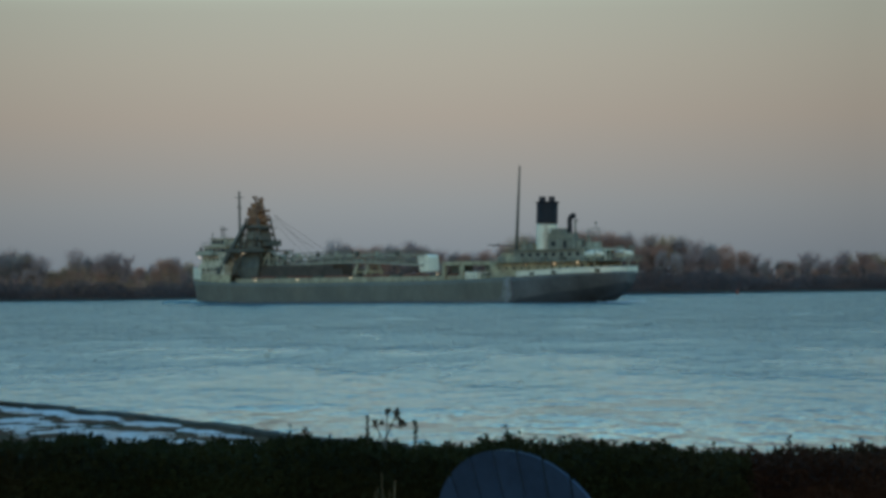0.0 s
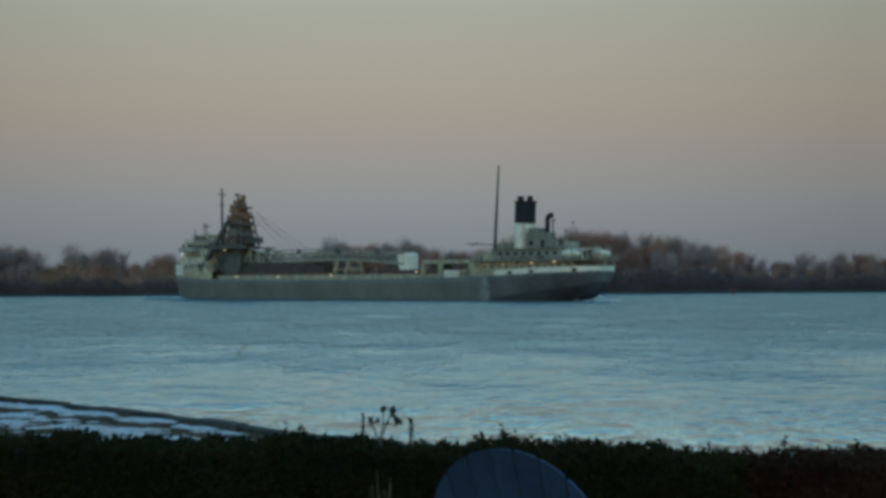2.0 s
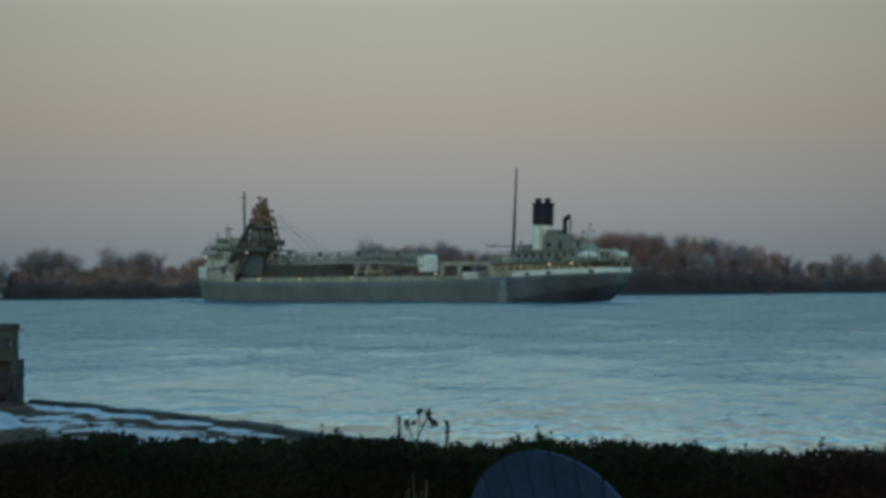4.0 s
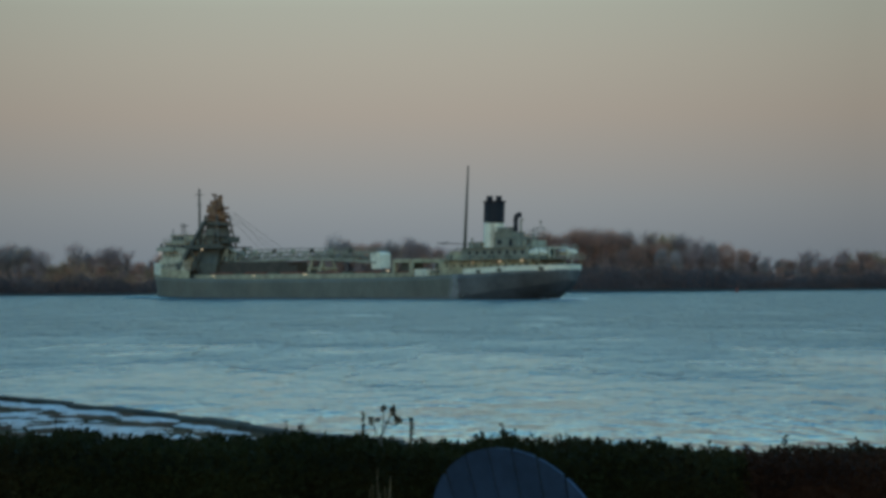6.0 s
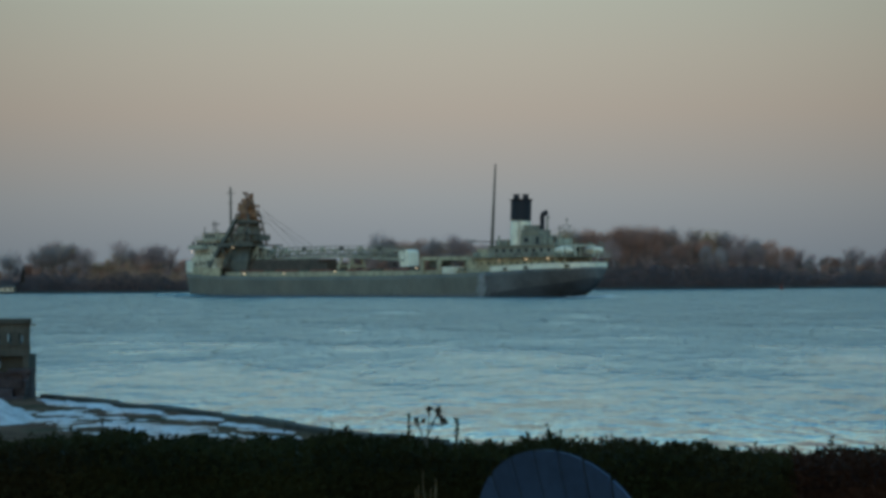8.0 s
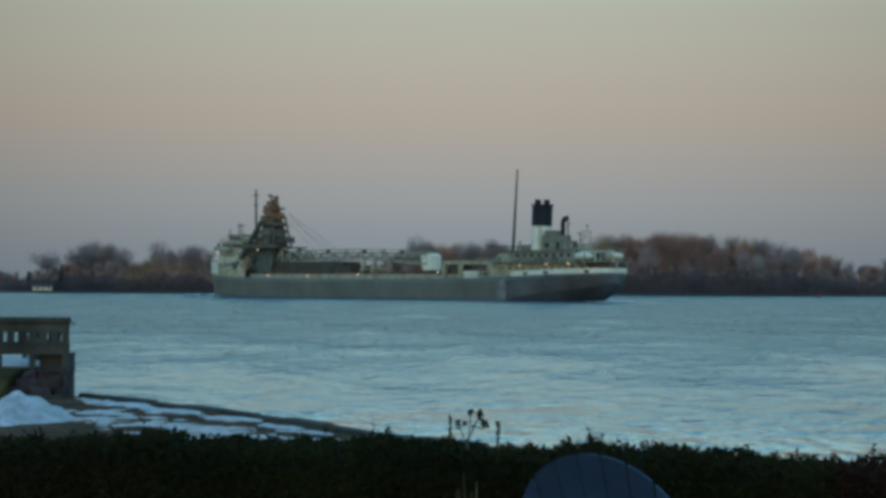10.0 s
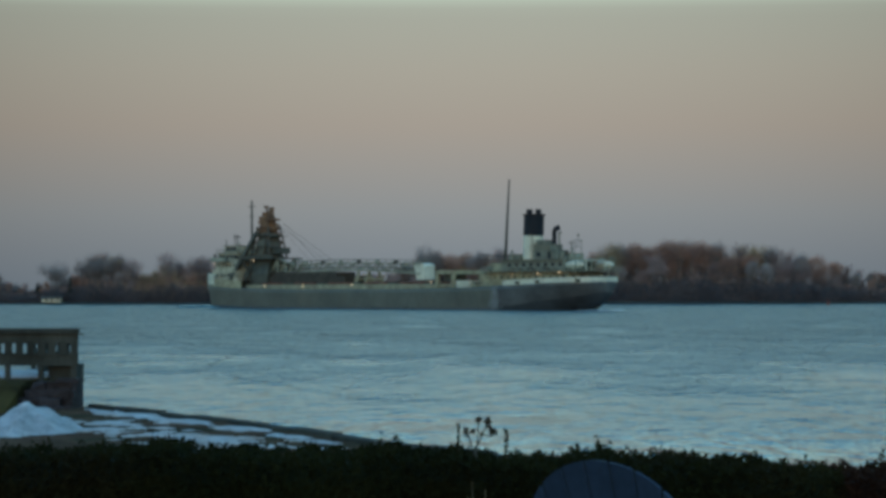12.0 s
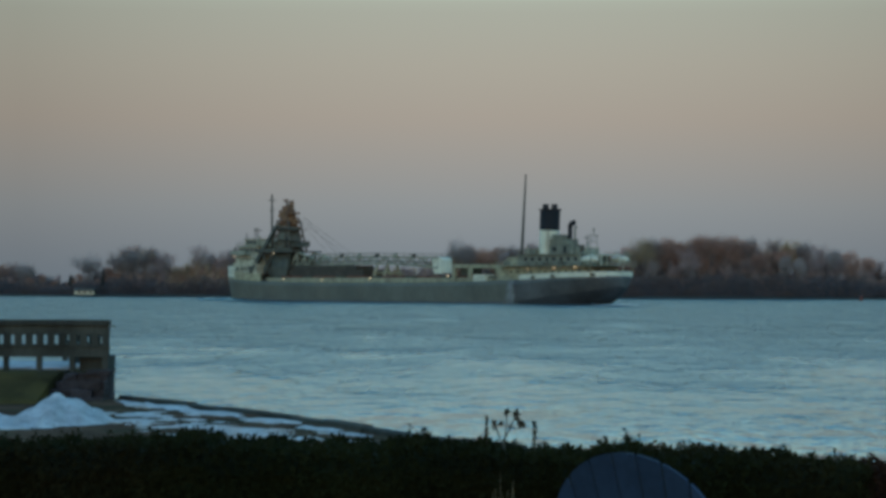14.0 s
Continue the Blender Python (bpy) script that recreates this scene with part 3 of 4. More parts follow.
    for a, b, z in ((22.6, 30.9, 15.95), (24.7, 31.1, 17.45)):
        for h in (0.5, 1.0):
            part("rail", bar([(a, 2.4, z + h), (b, 2.4, z + h)], 0.06), PALE, casing)
        for i in range(6):
            x = a + (b - a) * i / 5
            part("rail_post", make(rod, (x, 2.4, z - 0.1), (x, 2.4, z + 1.05), 0.06, None, 4), PALE, casing)
    part("opening", boxes((24.0, 25.1, 2.58, 2.68, 13.6, 15.5)), BLACK, casing)
    part("opening", boxes((28.0, 29.6, 2.58, 2.68, 14.2, 15.3)), BLACK, casing)
    for x, y, z, r in ((20.6, 3.4, 15.8, 0.42), (22.0, -3.2, 16.4, 0.42), (38.4, 3.6, 15.6, 0.4), (40.2, -2.8, 16.0, 0.4), (19.4, -1.0, 16.2, 0.3)):
        mush = part("mushroom_vent", make(rod, (x, y, 13.3), (x, y, z), r * 0.6, None, 8), PALE, ship, "pale mushroom ventilator")
        part("cap", make(rod, (x, y, z - 0.05), (x, y, z + 0.35), r, r * 0.5, 10), GREY, mush)
    gantry = part("radar_gantry", rods([((16.0, 1.2, 13.1), (16.0, 1.2, 18.4)), ((16.0, -1.2, 13.1), (16.0, -1.2, 18.4)), ((16.0, -1.7, 18.3), (16.0, 1.7, 18.3)), ((16.0, -1.2, 16.6), (16.0, 1.2, 16.6)), ((16.0, 1.2, 16.6), (16.0, -1.2, 18.3)), ((16.0, 0, 18.3), (16.0, 0, 19.6))], 0.085, 5), GREY, ship, "thin grey lattice signal gantry")
    part("lantern", make(rod, (16.0, 0, 19.5), (16.0, 0, 20.0), 0.3, None, 8), GREY, gantry)
    part("skylight", boxes((16.5, 20.5, -2.4, 2.4, 13.4, 15.0)), PALE, casing)
    part("locker", boxes((35.5, 40, -3.4, 3.4, 13.4, 14.9)), GREY, casing)
    funnel = part("funnel", make(rod, (34.0, 0, 13.3), (33.8, 0, 20.0), 2.75, 2.65, 24), WHITE, ship, "white-based funnel with a black top and clustered uptakes", smooth=False)
    part("funnel_top", make(rod, (33.8, 0, 19.9), (33.5, 0, 25.5), 2.72, 2.72, 24), BLACK, funnel, "black funnel top")
    part("funnel_rim", make(rod, (33.5, 0, 25.0), (33.5, 0, 25.55), 2.75, 3.1, 24), BLACK, funnel)
    for s, y in ((34.3, 0.95), (32.9, -0.95), (35.4, 0.06)):
        part("uptake", make(rod, (s, y, 25.4), (s - 0.05, y, 26.9), 0.88, 0.8, 12), BLACK, funnel)
    part("funnel_ladder", rods([((32.2, 2.35, 13.4), (32.2, 2.3, 20.0)), ((31.7, 2.15, 13.4), (31.7, 2.1, 20.0))], 0.1, 4), GREY, funnel)
    vent = part("cowl_ventilator", rods([((25.4, 0, 17.5), (25.4, 0, 20.9)), ((25.4, 0, 20.8), (24.9, 0, 21.6)), ((24.9, 0, 21.6), (24.2, 0, 21.7))], 0.62, 10), BLACK, ship, "black cowl ventilator")
    part("cowl_rim", make(rod, (24.3, 0, 21.7), (23.9, 0, 21.68), 0.72, 0.8, 12), BLACK, vent)
    part("vent_pipe", rods([((23.0, 0.4, 15.0), (23.0, 0.4, 20.5)), ((23.0, 0.4, 20.4), (22.2, 0.4, 20.6))], 0.26), GREY, ship)
    part("signal_pole", rods([((18.6, 0, 13.3), (18.6, 0, 18.4)), ((18.6, -1, 17.6), (18.6, 1, 17.6))], 0.14), GREY, ship)
    part("ventilator", make(rod, (17.2, 3.2, 13.3), (17.2, 3.2, 15.4), 0.5, 0.6, 10), DARKGREY, ship)
    # lifeboats on davits
    for sgn in (1, -1):
        rings = []
        for i in range(9):
            u = -1 + 2 * i / 8
            w = 1.25 * math.sqrt(max(0.02, 1 - u * u * 0.97))
            rings.append([(11.6 + 3.4 * u, sgn * 5.2 + w * math.cos(a), 11.9 + (0.95 if math.sin(a) > 0 else 1.1) * math.sqrt(max(0.05, 1 - u * u * 0.8)) * math.sin(a)) for a in [k * math.tau / 10 for k in range(10)]])
        part("lifeboat", make(loft, rings), WHITE, ship, "covered white lifeboat", smooth=True)
        for s in (9.6, 13.6):
            part("davit", rods([((s, sgn * 6.6, 10.3), (s, sgn * 6.9, 13.4)), ((s, sgn * 6.9, 13.4), (s, sgn * 5.4, 13.9)), ((s, sgn * 5.2, 13.8), (s, sgn * 5.2, 12.6))], 0.17), PALE, ship)
    part("after_awning", boxes((9.2, 14.6, -3.4, 3.4, 12.9, 13.15), (9.2, 9.5, -3.4, -3.1, 10.4, 12.9), (9.2, 9.5, 3.1, 3.4, 10.4, 12.9), (14.3, 14.6, -3.4, -3.1, 10.4, 12.9), (14.3, 14.6, 3.1, 3.4, 10.4, 12.9)), WHITE, ship, "pale awning on posts")
    for s, y in ((7.2, 3.0), (7.2, -3.0), (6.2, 0)):
        part("winch", boxes((s - 0.7, s + 0.7, y - 0.9, y + 0.9, 7.6, 9.0)), DARKGREY, ship)
    for sgn in (1, -1):
        part("boat_deck_rail", bar([(8, sgn * 7.9, 11.45), (47, sgn * 7.9, 11.45)], 0.06), PALE, ship)
        part("boat_deck_rail", bar([(8, sgn * 7.9, 10.95), (47, sgn * 7.9, 10.95)], 0.05), PALE, ship)
        for a in range(8, 48, 3):
            part("rail_post", make(rod, (a, sgn * 7.9, 10.4), (a, sgn * 7.9, 11.5), 0.06, None, 4), PALE, ship)
    for z in (10.95, 11.45):
        part("stern_rail", bar([(8.2, -7.9, z), (8.2, 7.9, z)], 0.06), PALE, ship)
    part("ensign_staff", make(rod, (4.8, 0, 8.6), (3.4, 0, 12.8), 0.09, 0.06, 6), WHITE, ship)
    am = part("after_mast", make(rod, (45.6, 0, 9.9), (43.7, 0, 35.2), 0.5, 0.2, 8), DARKGREY, ship, "tall raked dark after mast")
    part("derrick", rods([((44.2, 0, 14.4), (53.5, 2.5, 14.9)), ((44.2, 0, 14.4), (38.5, -1.5, 15.0)), ((52, 2.1, 14.5), (50.2, 1.6, 15.1))], 0.14), DARKGREY, am)
    part("winch_house", boxes((43, 48, -3, 3, 10.4, 12.6)), CREAM, ship)
    # clutter on the boat deck
    for s, y, h in ((36, 6.2, 1.1), (31.5, 6.5, 0.9), (27.5, 6.2, 1.2), (20.5, 6.6, 1.0), (44, 5.8, 1.3)):
        part("deck_box", boxes((s, s + 1.5, y - 0.6, y + 0.6, 10.42, 10.42 + h)), GREY if s > 30 else DARKGREY, ship)
    # deck lamps
    for s, y, z in ((35.8, 6.1, 9.4), (25.0, 6.1, 9.7), (16.6, 6.1, 9.9), (129, 6.85, 6.5), (148.6, 6.85, 6.6), (155.6, 5.9, 14.45), (177.2, 5.7, 13.6), (67.8, 7.7, 7.6), (105, 6.9, 6.9)):
        part("deck_lamp", make(rod, (s, y - 0.16, z), (s, y + 0.16, z), 0.13, None, 8), LAMP, ship, "warm glowing deck lamp")
    # cooling water falling down the side
    bm = bmesh.new()
    rnd = random.Random(4)
    for i in range(300):
        z1 = rnd.uniform(0.8, 6.6)
        s = 38.9 + rnd.gauss(0, 0.55 + 0.10 * (6.6 - z1))
        rod(bm, (s, 9.05, z1), (s + rnd.gauss(0, 0.2), 9.2 + rnd.uniform(0.0, 0.5), max(0.0, z1 - rnd.uniform(0.5, 1.6))), 0.014, 0.035, 3)
    part("side_discharge", bm, SPRAY, ship, "pale water discharging down the hull side")
    return ship


freighter = build_freighter()


def build_wave(name, label, rows):
    """A low swell raised by the ship: each row is s, centre y, half width and height of one cross-section."""
    bm = bmesh.new()
    rings = []
    for s, y, w, h in rows:
        rings.append([(s, y + w * math.cos(a), h * math.sin(a) ** 2 if 0 < a < math.pi else -0.15) for a in [k * math.pi / 8 for k in range(9)]])
    loft(bm, rings, closed=False)
    return tagged(part(name, bm, WATER, smooth=True), label, "wave")


bow_wave = build_wave("bow_wave", "low dark bow wave rolling off the ship's side", [(60 + 5 * i, 9 + 0.25 * (27 - i) * 0.6, 1.2 + 0.05 * (27 - i), 0.02 + 0.75 * math.exp(-((i - 24) / 4.0) ** 2) + 0.1) for i in range(27)])
bm = bmesh.new()
rnd = random.Random(9)
for i in range(60):
    s, y = rnd.uniform(1, 13), rnd.gauss(0, 3.2)
    w = rnd.uniform(0.3, 1.1)
    rings = [[(s + w * k * math.cos(a), y + w * k * math.sin(a), z) for a in [j * math.tau / 6 for j in range(6)]] for k, z in ((1.0, 0.0), (0.5, 0.16 * w))]
    loft(bm, rings)
stern_wash = tagged(part("stern_wash", bm, FOAM), "pale broken foam churned up behind the stern", "foam", kind="stuff")


# ---------------------------------------------------------------- far shore
bm = bmesh.new()
prof = [(1000, -0.6), (1001.5, 0.25), (1004, 0.8), (1012, 1.2), (1060, 1.6), (2600, 3.0)]
cols = [-2600, -1200, -600] + list(range(-400, 401, 8)) + [600, 1200, 2600]
vs = [[bm.verts.new((x, y + (2.2 * noise.noise((x * 0.03, 0, 0)) if y < 1010 else 0), z + (0.25 * noise.noise((x * 0.08, y, 3)) if z > 0 else 0))) for x in cols] for y, z in prof]
for a, b in zip(vs, vs[1:]):
    for i in range(len(cols) - 1):
        bm.faces.new((a[i], a[i + 1], b[i + 1], b[i]))
tagged(part("far_bank", bm, BANK), "low dark earth bank along the far shore", "bank", kind="structure")

# skyline of the woods: metres along the shore, height of the tree tops
SKYLINE = [(-330, 15), (-230, 14), (-204, 13), (-195, 8), (-186, 8.5), (-183, 14), (-179, 17), (-175, 13.5), (-173, 10), (-170, 16.5), (-166, 18.3), (-161, 20.8), (-156, 19), (-151, 18), (-147, 13.5), (-142, 11.8), (-138, 15), (-134, 20.5), (-130, 17.3), (-128, 14.2), (-125, 18.2), (-120, 18.8), (-117, 17.8), (-114, 13.2), (-108, 12.6), (-102, 16), (-96, 16.3), (-80, 12), (-50, 13), (-38, 18), (-32, 23.3), (-26, 19), (-16, 19.6), (-5, 21.8), (1, 19.8), (14, 18), (34, 19.6), (40, 24), (50, 23), (63, 25), (80, 23.5), (104, 22), (122, 18.8), (135, 15.8), (145, 12.5), (155, 15.7), (161, 12.5), (167, 16), (190, 14.5), (330, 16)]


def build_tree(seed, twig_mat, spread, fullness, droop, wide):
    """A bare tree one unit high: tapered trunk, forking limbs, a crown of fine twigs."""
    rnd = random.Random(seed)
    tree = new("bare_tree")
    wood, fine = bmesh.new(), bmesh.new()
    tips = []

    def grow(p, way, length, r, depth):
        q = p + way * length
        rod(wood, p, q, r, r * 0.68, 5 if depth < 2 else 3, caps=False)
        if depth >= 1:
            tips.append((p.lerp(q, rnd.random()), way, depth))
        if depth == 4:
            tips.append((q, way, depth))
            return
        for _ in range(3 if depth < 3 else 2 + (rnd.random() < 0.5)):
            side = Vector((rnd.gauss(0, 1), rnd.gauss(0, 1), rnd.gauss(0.25 - droop, 0.45)))
            w = (way * 0.85 + side.normalized() * spread).normalized()
            grow(p.lerp(q, rnd.uniform(0.65, 1.0)), w, length * rnd.uniform(0.6, 0.82), r * 0.58, depth + 1)

    grow(Vector((0, 0, -0.02)), Vector((rnd.gauss(0, 0.04), rnd.gauss(0, 0.04), 1)).normalized(), rnd.uniform(0.22, 0.3), 0.018, 0)
    for p, way, depth in tips:
        for _ in range(int(fullness * (2.6 if depth > 2 else 1.2))):
            d = (way * 0.7 + Vector((rnd.gauss(0, 0.7), rnd.gauss(0, 0.7), rnd.gauss(0.55, 0.45)))).normalized()
            a = p + Vector((rnd.gauss(0, 0.02), rnd.gauss(0, 0.02), rnd.gauss(0, 0.02)))
            b = a + d * rnd.uniform(0.035, 0.115)
            n = d.cross(Vector((rnd.gauss(0, 1), rnd.gauss(0, 1), rnd.gauss(0, 1)))).normalized() * rnd.uniform(0.0005, 0.0012)
            fine.faces.new([fine.verts.new(v) for v in (a - n, a + n, b)])
    top = max(v.co.z for v in fine.verts)
    for b in (wood, fine):
        for v in b.verts:
            v.co /= top
    # the outermost sprays round the crown off into a soft dome
    for _ in range(2600):
        d = Vector((rnd.gauss(0, 1), rnd.gauss(0, 1), rnd.gauss(0.25, 0.9))).normalized()
        if d.z < -0.45:
            continue
        r = rnd.random() ** 0.45
        lump = 0.86 + 0.3 * noise.noise(d * 2.2 + Vector((seed, 0, 0)))
        a = Vector((0, 0, 0.60)) + Vector((d.x * wide, d.y * wide, d.z * 0.385)) * r * lump
        way = (d + Vector((rnd.gauss(0, 0.4), rnd.gauss(0, 0.4), 0.5 + rnd.gauss(0, 0.3)))).normalized()
        b = a + way * rnd.uniform(0.03, 0.08)
        n = way.cross(Vector((rnd.gauss(0, 1), rnd.gauss(0, 1), rnd.gauss(0, 1)))).normalized() * rnd.uniform(0.0006, 0.0013)
        fine.faces.new([fine.verts.new(v) for v in (a - n, a + n, b)])
    part("trunk", wood, BARK, tree)
    part("crown", fine, twig_mat, tree)
    return tree


TREES = [build_tree(11, TWIGS[0], 0.34, 6, -0.15, 0.21), build_tree(12, TWIGS[1], 0.42, 5, -0.05, 0.28), build_tree(13, TWIGS[2], 0.44, 5, -0.1, 0.27), build_tree(14, TWIGS[3], 0.31, 6, -0.2, 0.2),
         build_tree(15, TWIGS[0], 0.48, 6, 0.0, 0.33), build_tree(16, TWIGS[1], 0.27, 5, -0.25, 0.17), build_tree(17, TWIGS[3], 0.48, 6, 0.0, 0.34)]
LABELS = ["rust-brown bare tree on the far bank", "grey bare tree on the far bank", "ochre bare tree on the far bank", "plum-brown bare tree on the far bank", "broad rust-brown bare tree on the far bank",
          "slender grey bare tree on the far bank", "rounded plum-brown bare tree on the far bank"]
for tr, lb in zip(TREES, LABELS):
    tagged(tr, lb, "tree", "bare trees on the far bank")
rnd = random.Random(21)
placed = []
for row, (y0, step, low_h, high_h) in enumerate(((1011, 7.0, 0.6, 0.88), (1019, 3.6, 0.97, 1.12), (1032, 6.0, 0.75, 0.98), (1046, 8.0, 0.7, 0.9))):
    x = -262 + row * 2.7
    while x < 232:
        top = min(curve(x + d, SKYLINE) for d in (-2.2, 0, 2.2)) * y0 / 1010
        h = top * rnd.uniform(low_h, high_h) - 0.8
        if h > 5:
            spot = (x + rnd.gauss(0, 0.8), y0 + rnd.gauss(0, 2.0), h)
            placed.append(spot if row else spot + (rnd.choice((0, 3, 5)),))
        x += step * rnd.uniform(0.75, 1.25)
# single trees that stand out on the skyline
for x, h, k in ((-179.5, 17, 1), (-161, 20.8, 1), (-166.5, 18.2, 1), (-155, 19, 6), (-150, 18, 6), (-134, 20.6, 6), (-124.5, 18.4, 6), (-120, 18.9, 6), (-116.5, 17.6, 3), (-33, 23.3, 1), (-28, 20, 5), (-5, 21.8, 6), (1, 19.6, 6), (39.5, 24, 2), (61, 25, 0), (65, 24.6, 0), (74, 24.2, 0),
                (155, 15.8, 6), (167, 16.2, 3), (-102, 16, 4), (-97, 16.4, 4), (-143, 12.2, 2), (-139, 13.5, 2), (-110, 12.8, 0), (-204, 13, 1)):
    placed.append((x, 1013, h * 1.05 - 0.5, k))
first = []
for i, it in enumerate(placed):
    x, y, h = it[:3]
    k = it[3] if len(it) > 3 else rnd.choice((0, 0, 4, 2, 3, 6, 1, 5) if x < -60 or 20 < x < 75 else (0, 3, 5, 3, 0, 5, 2))
    fat = rnd.uniform(0.85, 1.1)
    m = Matrix.Translation((x, y, 1.0)) @ Matrix.Rotation(rnd.uniform(0, 6.28), 4, "Z") @ Matrix.Diagonal((h * fat, h * fat, h, 1))
    if i < len(TREES):
        first.append(m)
    else:
        copy_thing(TREES[k], m)
for tr, m in zip(TREES, first):
    tr.matrix_basis = m

# dense brush under the trees: short upright stems and twigs
def brush(name, n, x0, x1, y0, y1, top, mat, label, seed, size):
    rs = np.random.RandomState(seed)
    xs, ys = rs.uniform(x0, x1, n), rs.uniform(y0, y1, n)
    tops = np.interp(xs, [p[0] for p in SKYLINE], [p[1] for p in SKYLINE]) * top * (0.9 + 0.12 * np.sin(xs * 0.22 + 2 * np.sin(xs * 0.07)))
    zs = 0.8 + rs.beta(0.9, 1.5, n) * np.clip(tops, 2.0, None)
    d = rs.normal(size=(n, 3)) * (0.6, 0.4, 1.0)
    d /= np.linalg.norm(d, axis=1)[:, None]
    c = np.stack([xs, ys, zs], 1)
    side = np.cross(d, rs.normal(size=(n, 3)))
    side /= np.linalg.norm(side, axis=1)[:, None]
    ln, wd = rs.uniform(0.6, 1.7, n)[:, None] * size, rs.uniform(0.05, 0.16, n)[:, None] * size
    v = np.stack([c - side * wd, c + side * wd, c + d * ln], 1).reshape(-1, 3)
    me = bpy.data.meshes.new(name)
    me.from_pydata(v.tolist(), [], np.arange(n * 3).reshape(-1, 3).tolist())
    me.materials.append(mat)
    return tagged(new(name, me), label, "brush", kind="stuff")


# these two layers darken the foot of the woods with the shade in BRUSH
brush("bank_brush", 150000, -270, 245, 1003.5, 1013, 0.40, BRUSH, "dense leafless brush along the far bank, coloured dark for shade", 3, 0.85)
brush("woodland_brush", 190000, -270, 245, 1020, 1060, 0.62, BRUSH, "tangled undergrowth inside the far woods, coloured dark for shade", 5, 1.1)
brush("red_brush", 28000, -270, 245, 1006, 1016, 0.56, TWIGS[0], "reddish dogwood brush on the far bank", 6, 0.8)
brush("ochre_brush", 7000, -152, -94, 1008, 1016, 0.74, TWIGS[2], "ochre leafless brush between the far trees", 7, 0.8)
brush("rust_brush", 7000, -170, -94, 1008, 1016, 0.72, TWIGS[0], "rust-brown leafless brush between the far trees", 8, 0.8)


def build_conifer(x, y, h):
    tree = tagged(new("conifer"), "small dark conifer beside the far house", "tree")
    part("trunk", make(rod, (0, 0, -0.2), (0, 0, h * 0.95), 0.18, 0.03, 6), BARK, tree)
    bm = bmesh.new()
    r = random.Random(5)
    for i in range(1500):
        f = r.random() ** 0.7
        z, rad, a = h * (0.08 + 0.92 * (1 - f)), h * 0.26 * f * r.uniform(0.2, 1.0), r.uniform(0, math.tau)
        p = Vector((rad * math.cos(a), rad * math.sin(a), z))
        d = Vector((math.cos(a), math.sin(a), -0.35)) * r.uniform(0.3, 0.8)
        n = Vector((-math.sin(a), math.cos(a), 0)) * r.uniform(0.08, 0.2)
        bm.faces.new([bm.verts.new(v) for v in (p - n, p + n, p + d)])
    part("crown", bm, CONIFER, tree)
    tree.location = (x, y, 0.9)


build_conifer(-172.5, 1008, 9.8)
build_conifer(-186, 1010, 7.5)

# small white house and its neighbour on the far bank
def build_house(x, y, w, d, h, wall, label):
    house = tagged(new("house"), label, "house")
    part("wall", boxes((-w / 2, w / 2, 0, d, 0, h)), wall, house)
    bm = bmesh.new()
    loft(bm, [[(xx, -0.4, h), (xx, d + 0.4, h), (xx, d / 2, h + d * 0.2)] for xx in (-w / 2 - 0.4, w / 2 + 0.4)])
    part("roof", bm, DARKGREY, house)
    for i in range(3):
        part("window", boxes((-w / 2 + (i + 0.6) * w / 3.4, -w / 2 + (i + 0.6) * w / 3.4 + 1.0, -0.06, 0.02, h * 0.4, h * 0.8)), GLASS, house)
    house.location = (x, y, 0.75)


build_house(-179.0, 1001.9, 7.6, 5, 1.55, PILOT, "small white boathouse on the far bank")
build_house(-190.5, 1008, 6, 5, 1.8, GREY, "low grey shed on the far bank")

buoy = tagged(new("channel_buoy"), "small red channel buoy floating on the river", "buoy")
part("float", make(rod, (0, 0, -0.4), (0, 0, 0.5), 0.65, 0.6, 12), BUOY_RED, buoy)
part("tower", make(rod, (0, 0, 0.5), (0, 0, 1.9), 0.38, 0.2, 8), BUOY_RED, buoy)
buoy.location = (111.2, 900, 0)


# ---------------------------------------------------------------- near shore
# edge of the seawall, from the terrace to beyond the hedge
EDGE = [(-400, 330), (-60, 60), (-26, 40.4), (-14, 40.2), (-6.95, 39.6), (-5.95, 36.2), (-5.88, 35.95), (-4.6, 33.75), (-3.45, 31.6), (-2.45, 29.65), (-1.42, 27.2), (0.4, 24.0), (3.5, 20.6), (10, 19.0), (30, 18), (400, 10)]


def edge_y(x):
    return curve(x, EDGE)


bm = bmesh.new()
xs = [-400, -200, -100, -60, -40] + [-26 + 0.25 * i for i in range(144)] + [10.5, 12, 15, 20, 30, 60, 120, 400]
rows = []
for x in xs:
    e = edge_y(x) - 0.25
    col = []
    for f in (1.0, 0.985, 0.96, 0.93, 0.9, 0.86, 0.82, 0.76, 0.7, 0.6, 0.45, 0.2):
        y = -5 + (e + 5) * f
        bump = 0.035 * noise.noise((x * 0.9, y * 0.9, 0)) + 0.02 * noise.noise((x * 3, y * 3, 4))
        col.append((x, y, GROUND + bump))
    col.append((x, -400, GROUND + 1.0))
    rows.append(col)
loft(bm, rows, closed=False)
tagged(part("ground", bm, LAWN, smooth=True), "winter lawn with brown soil by the river", "lawn", kind="structure")

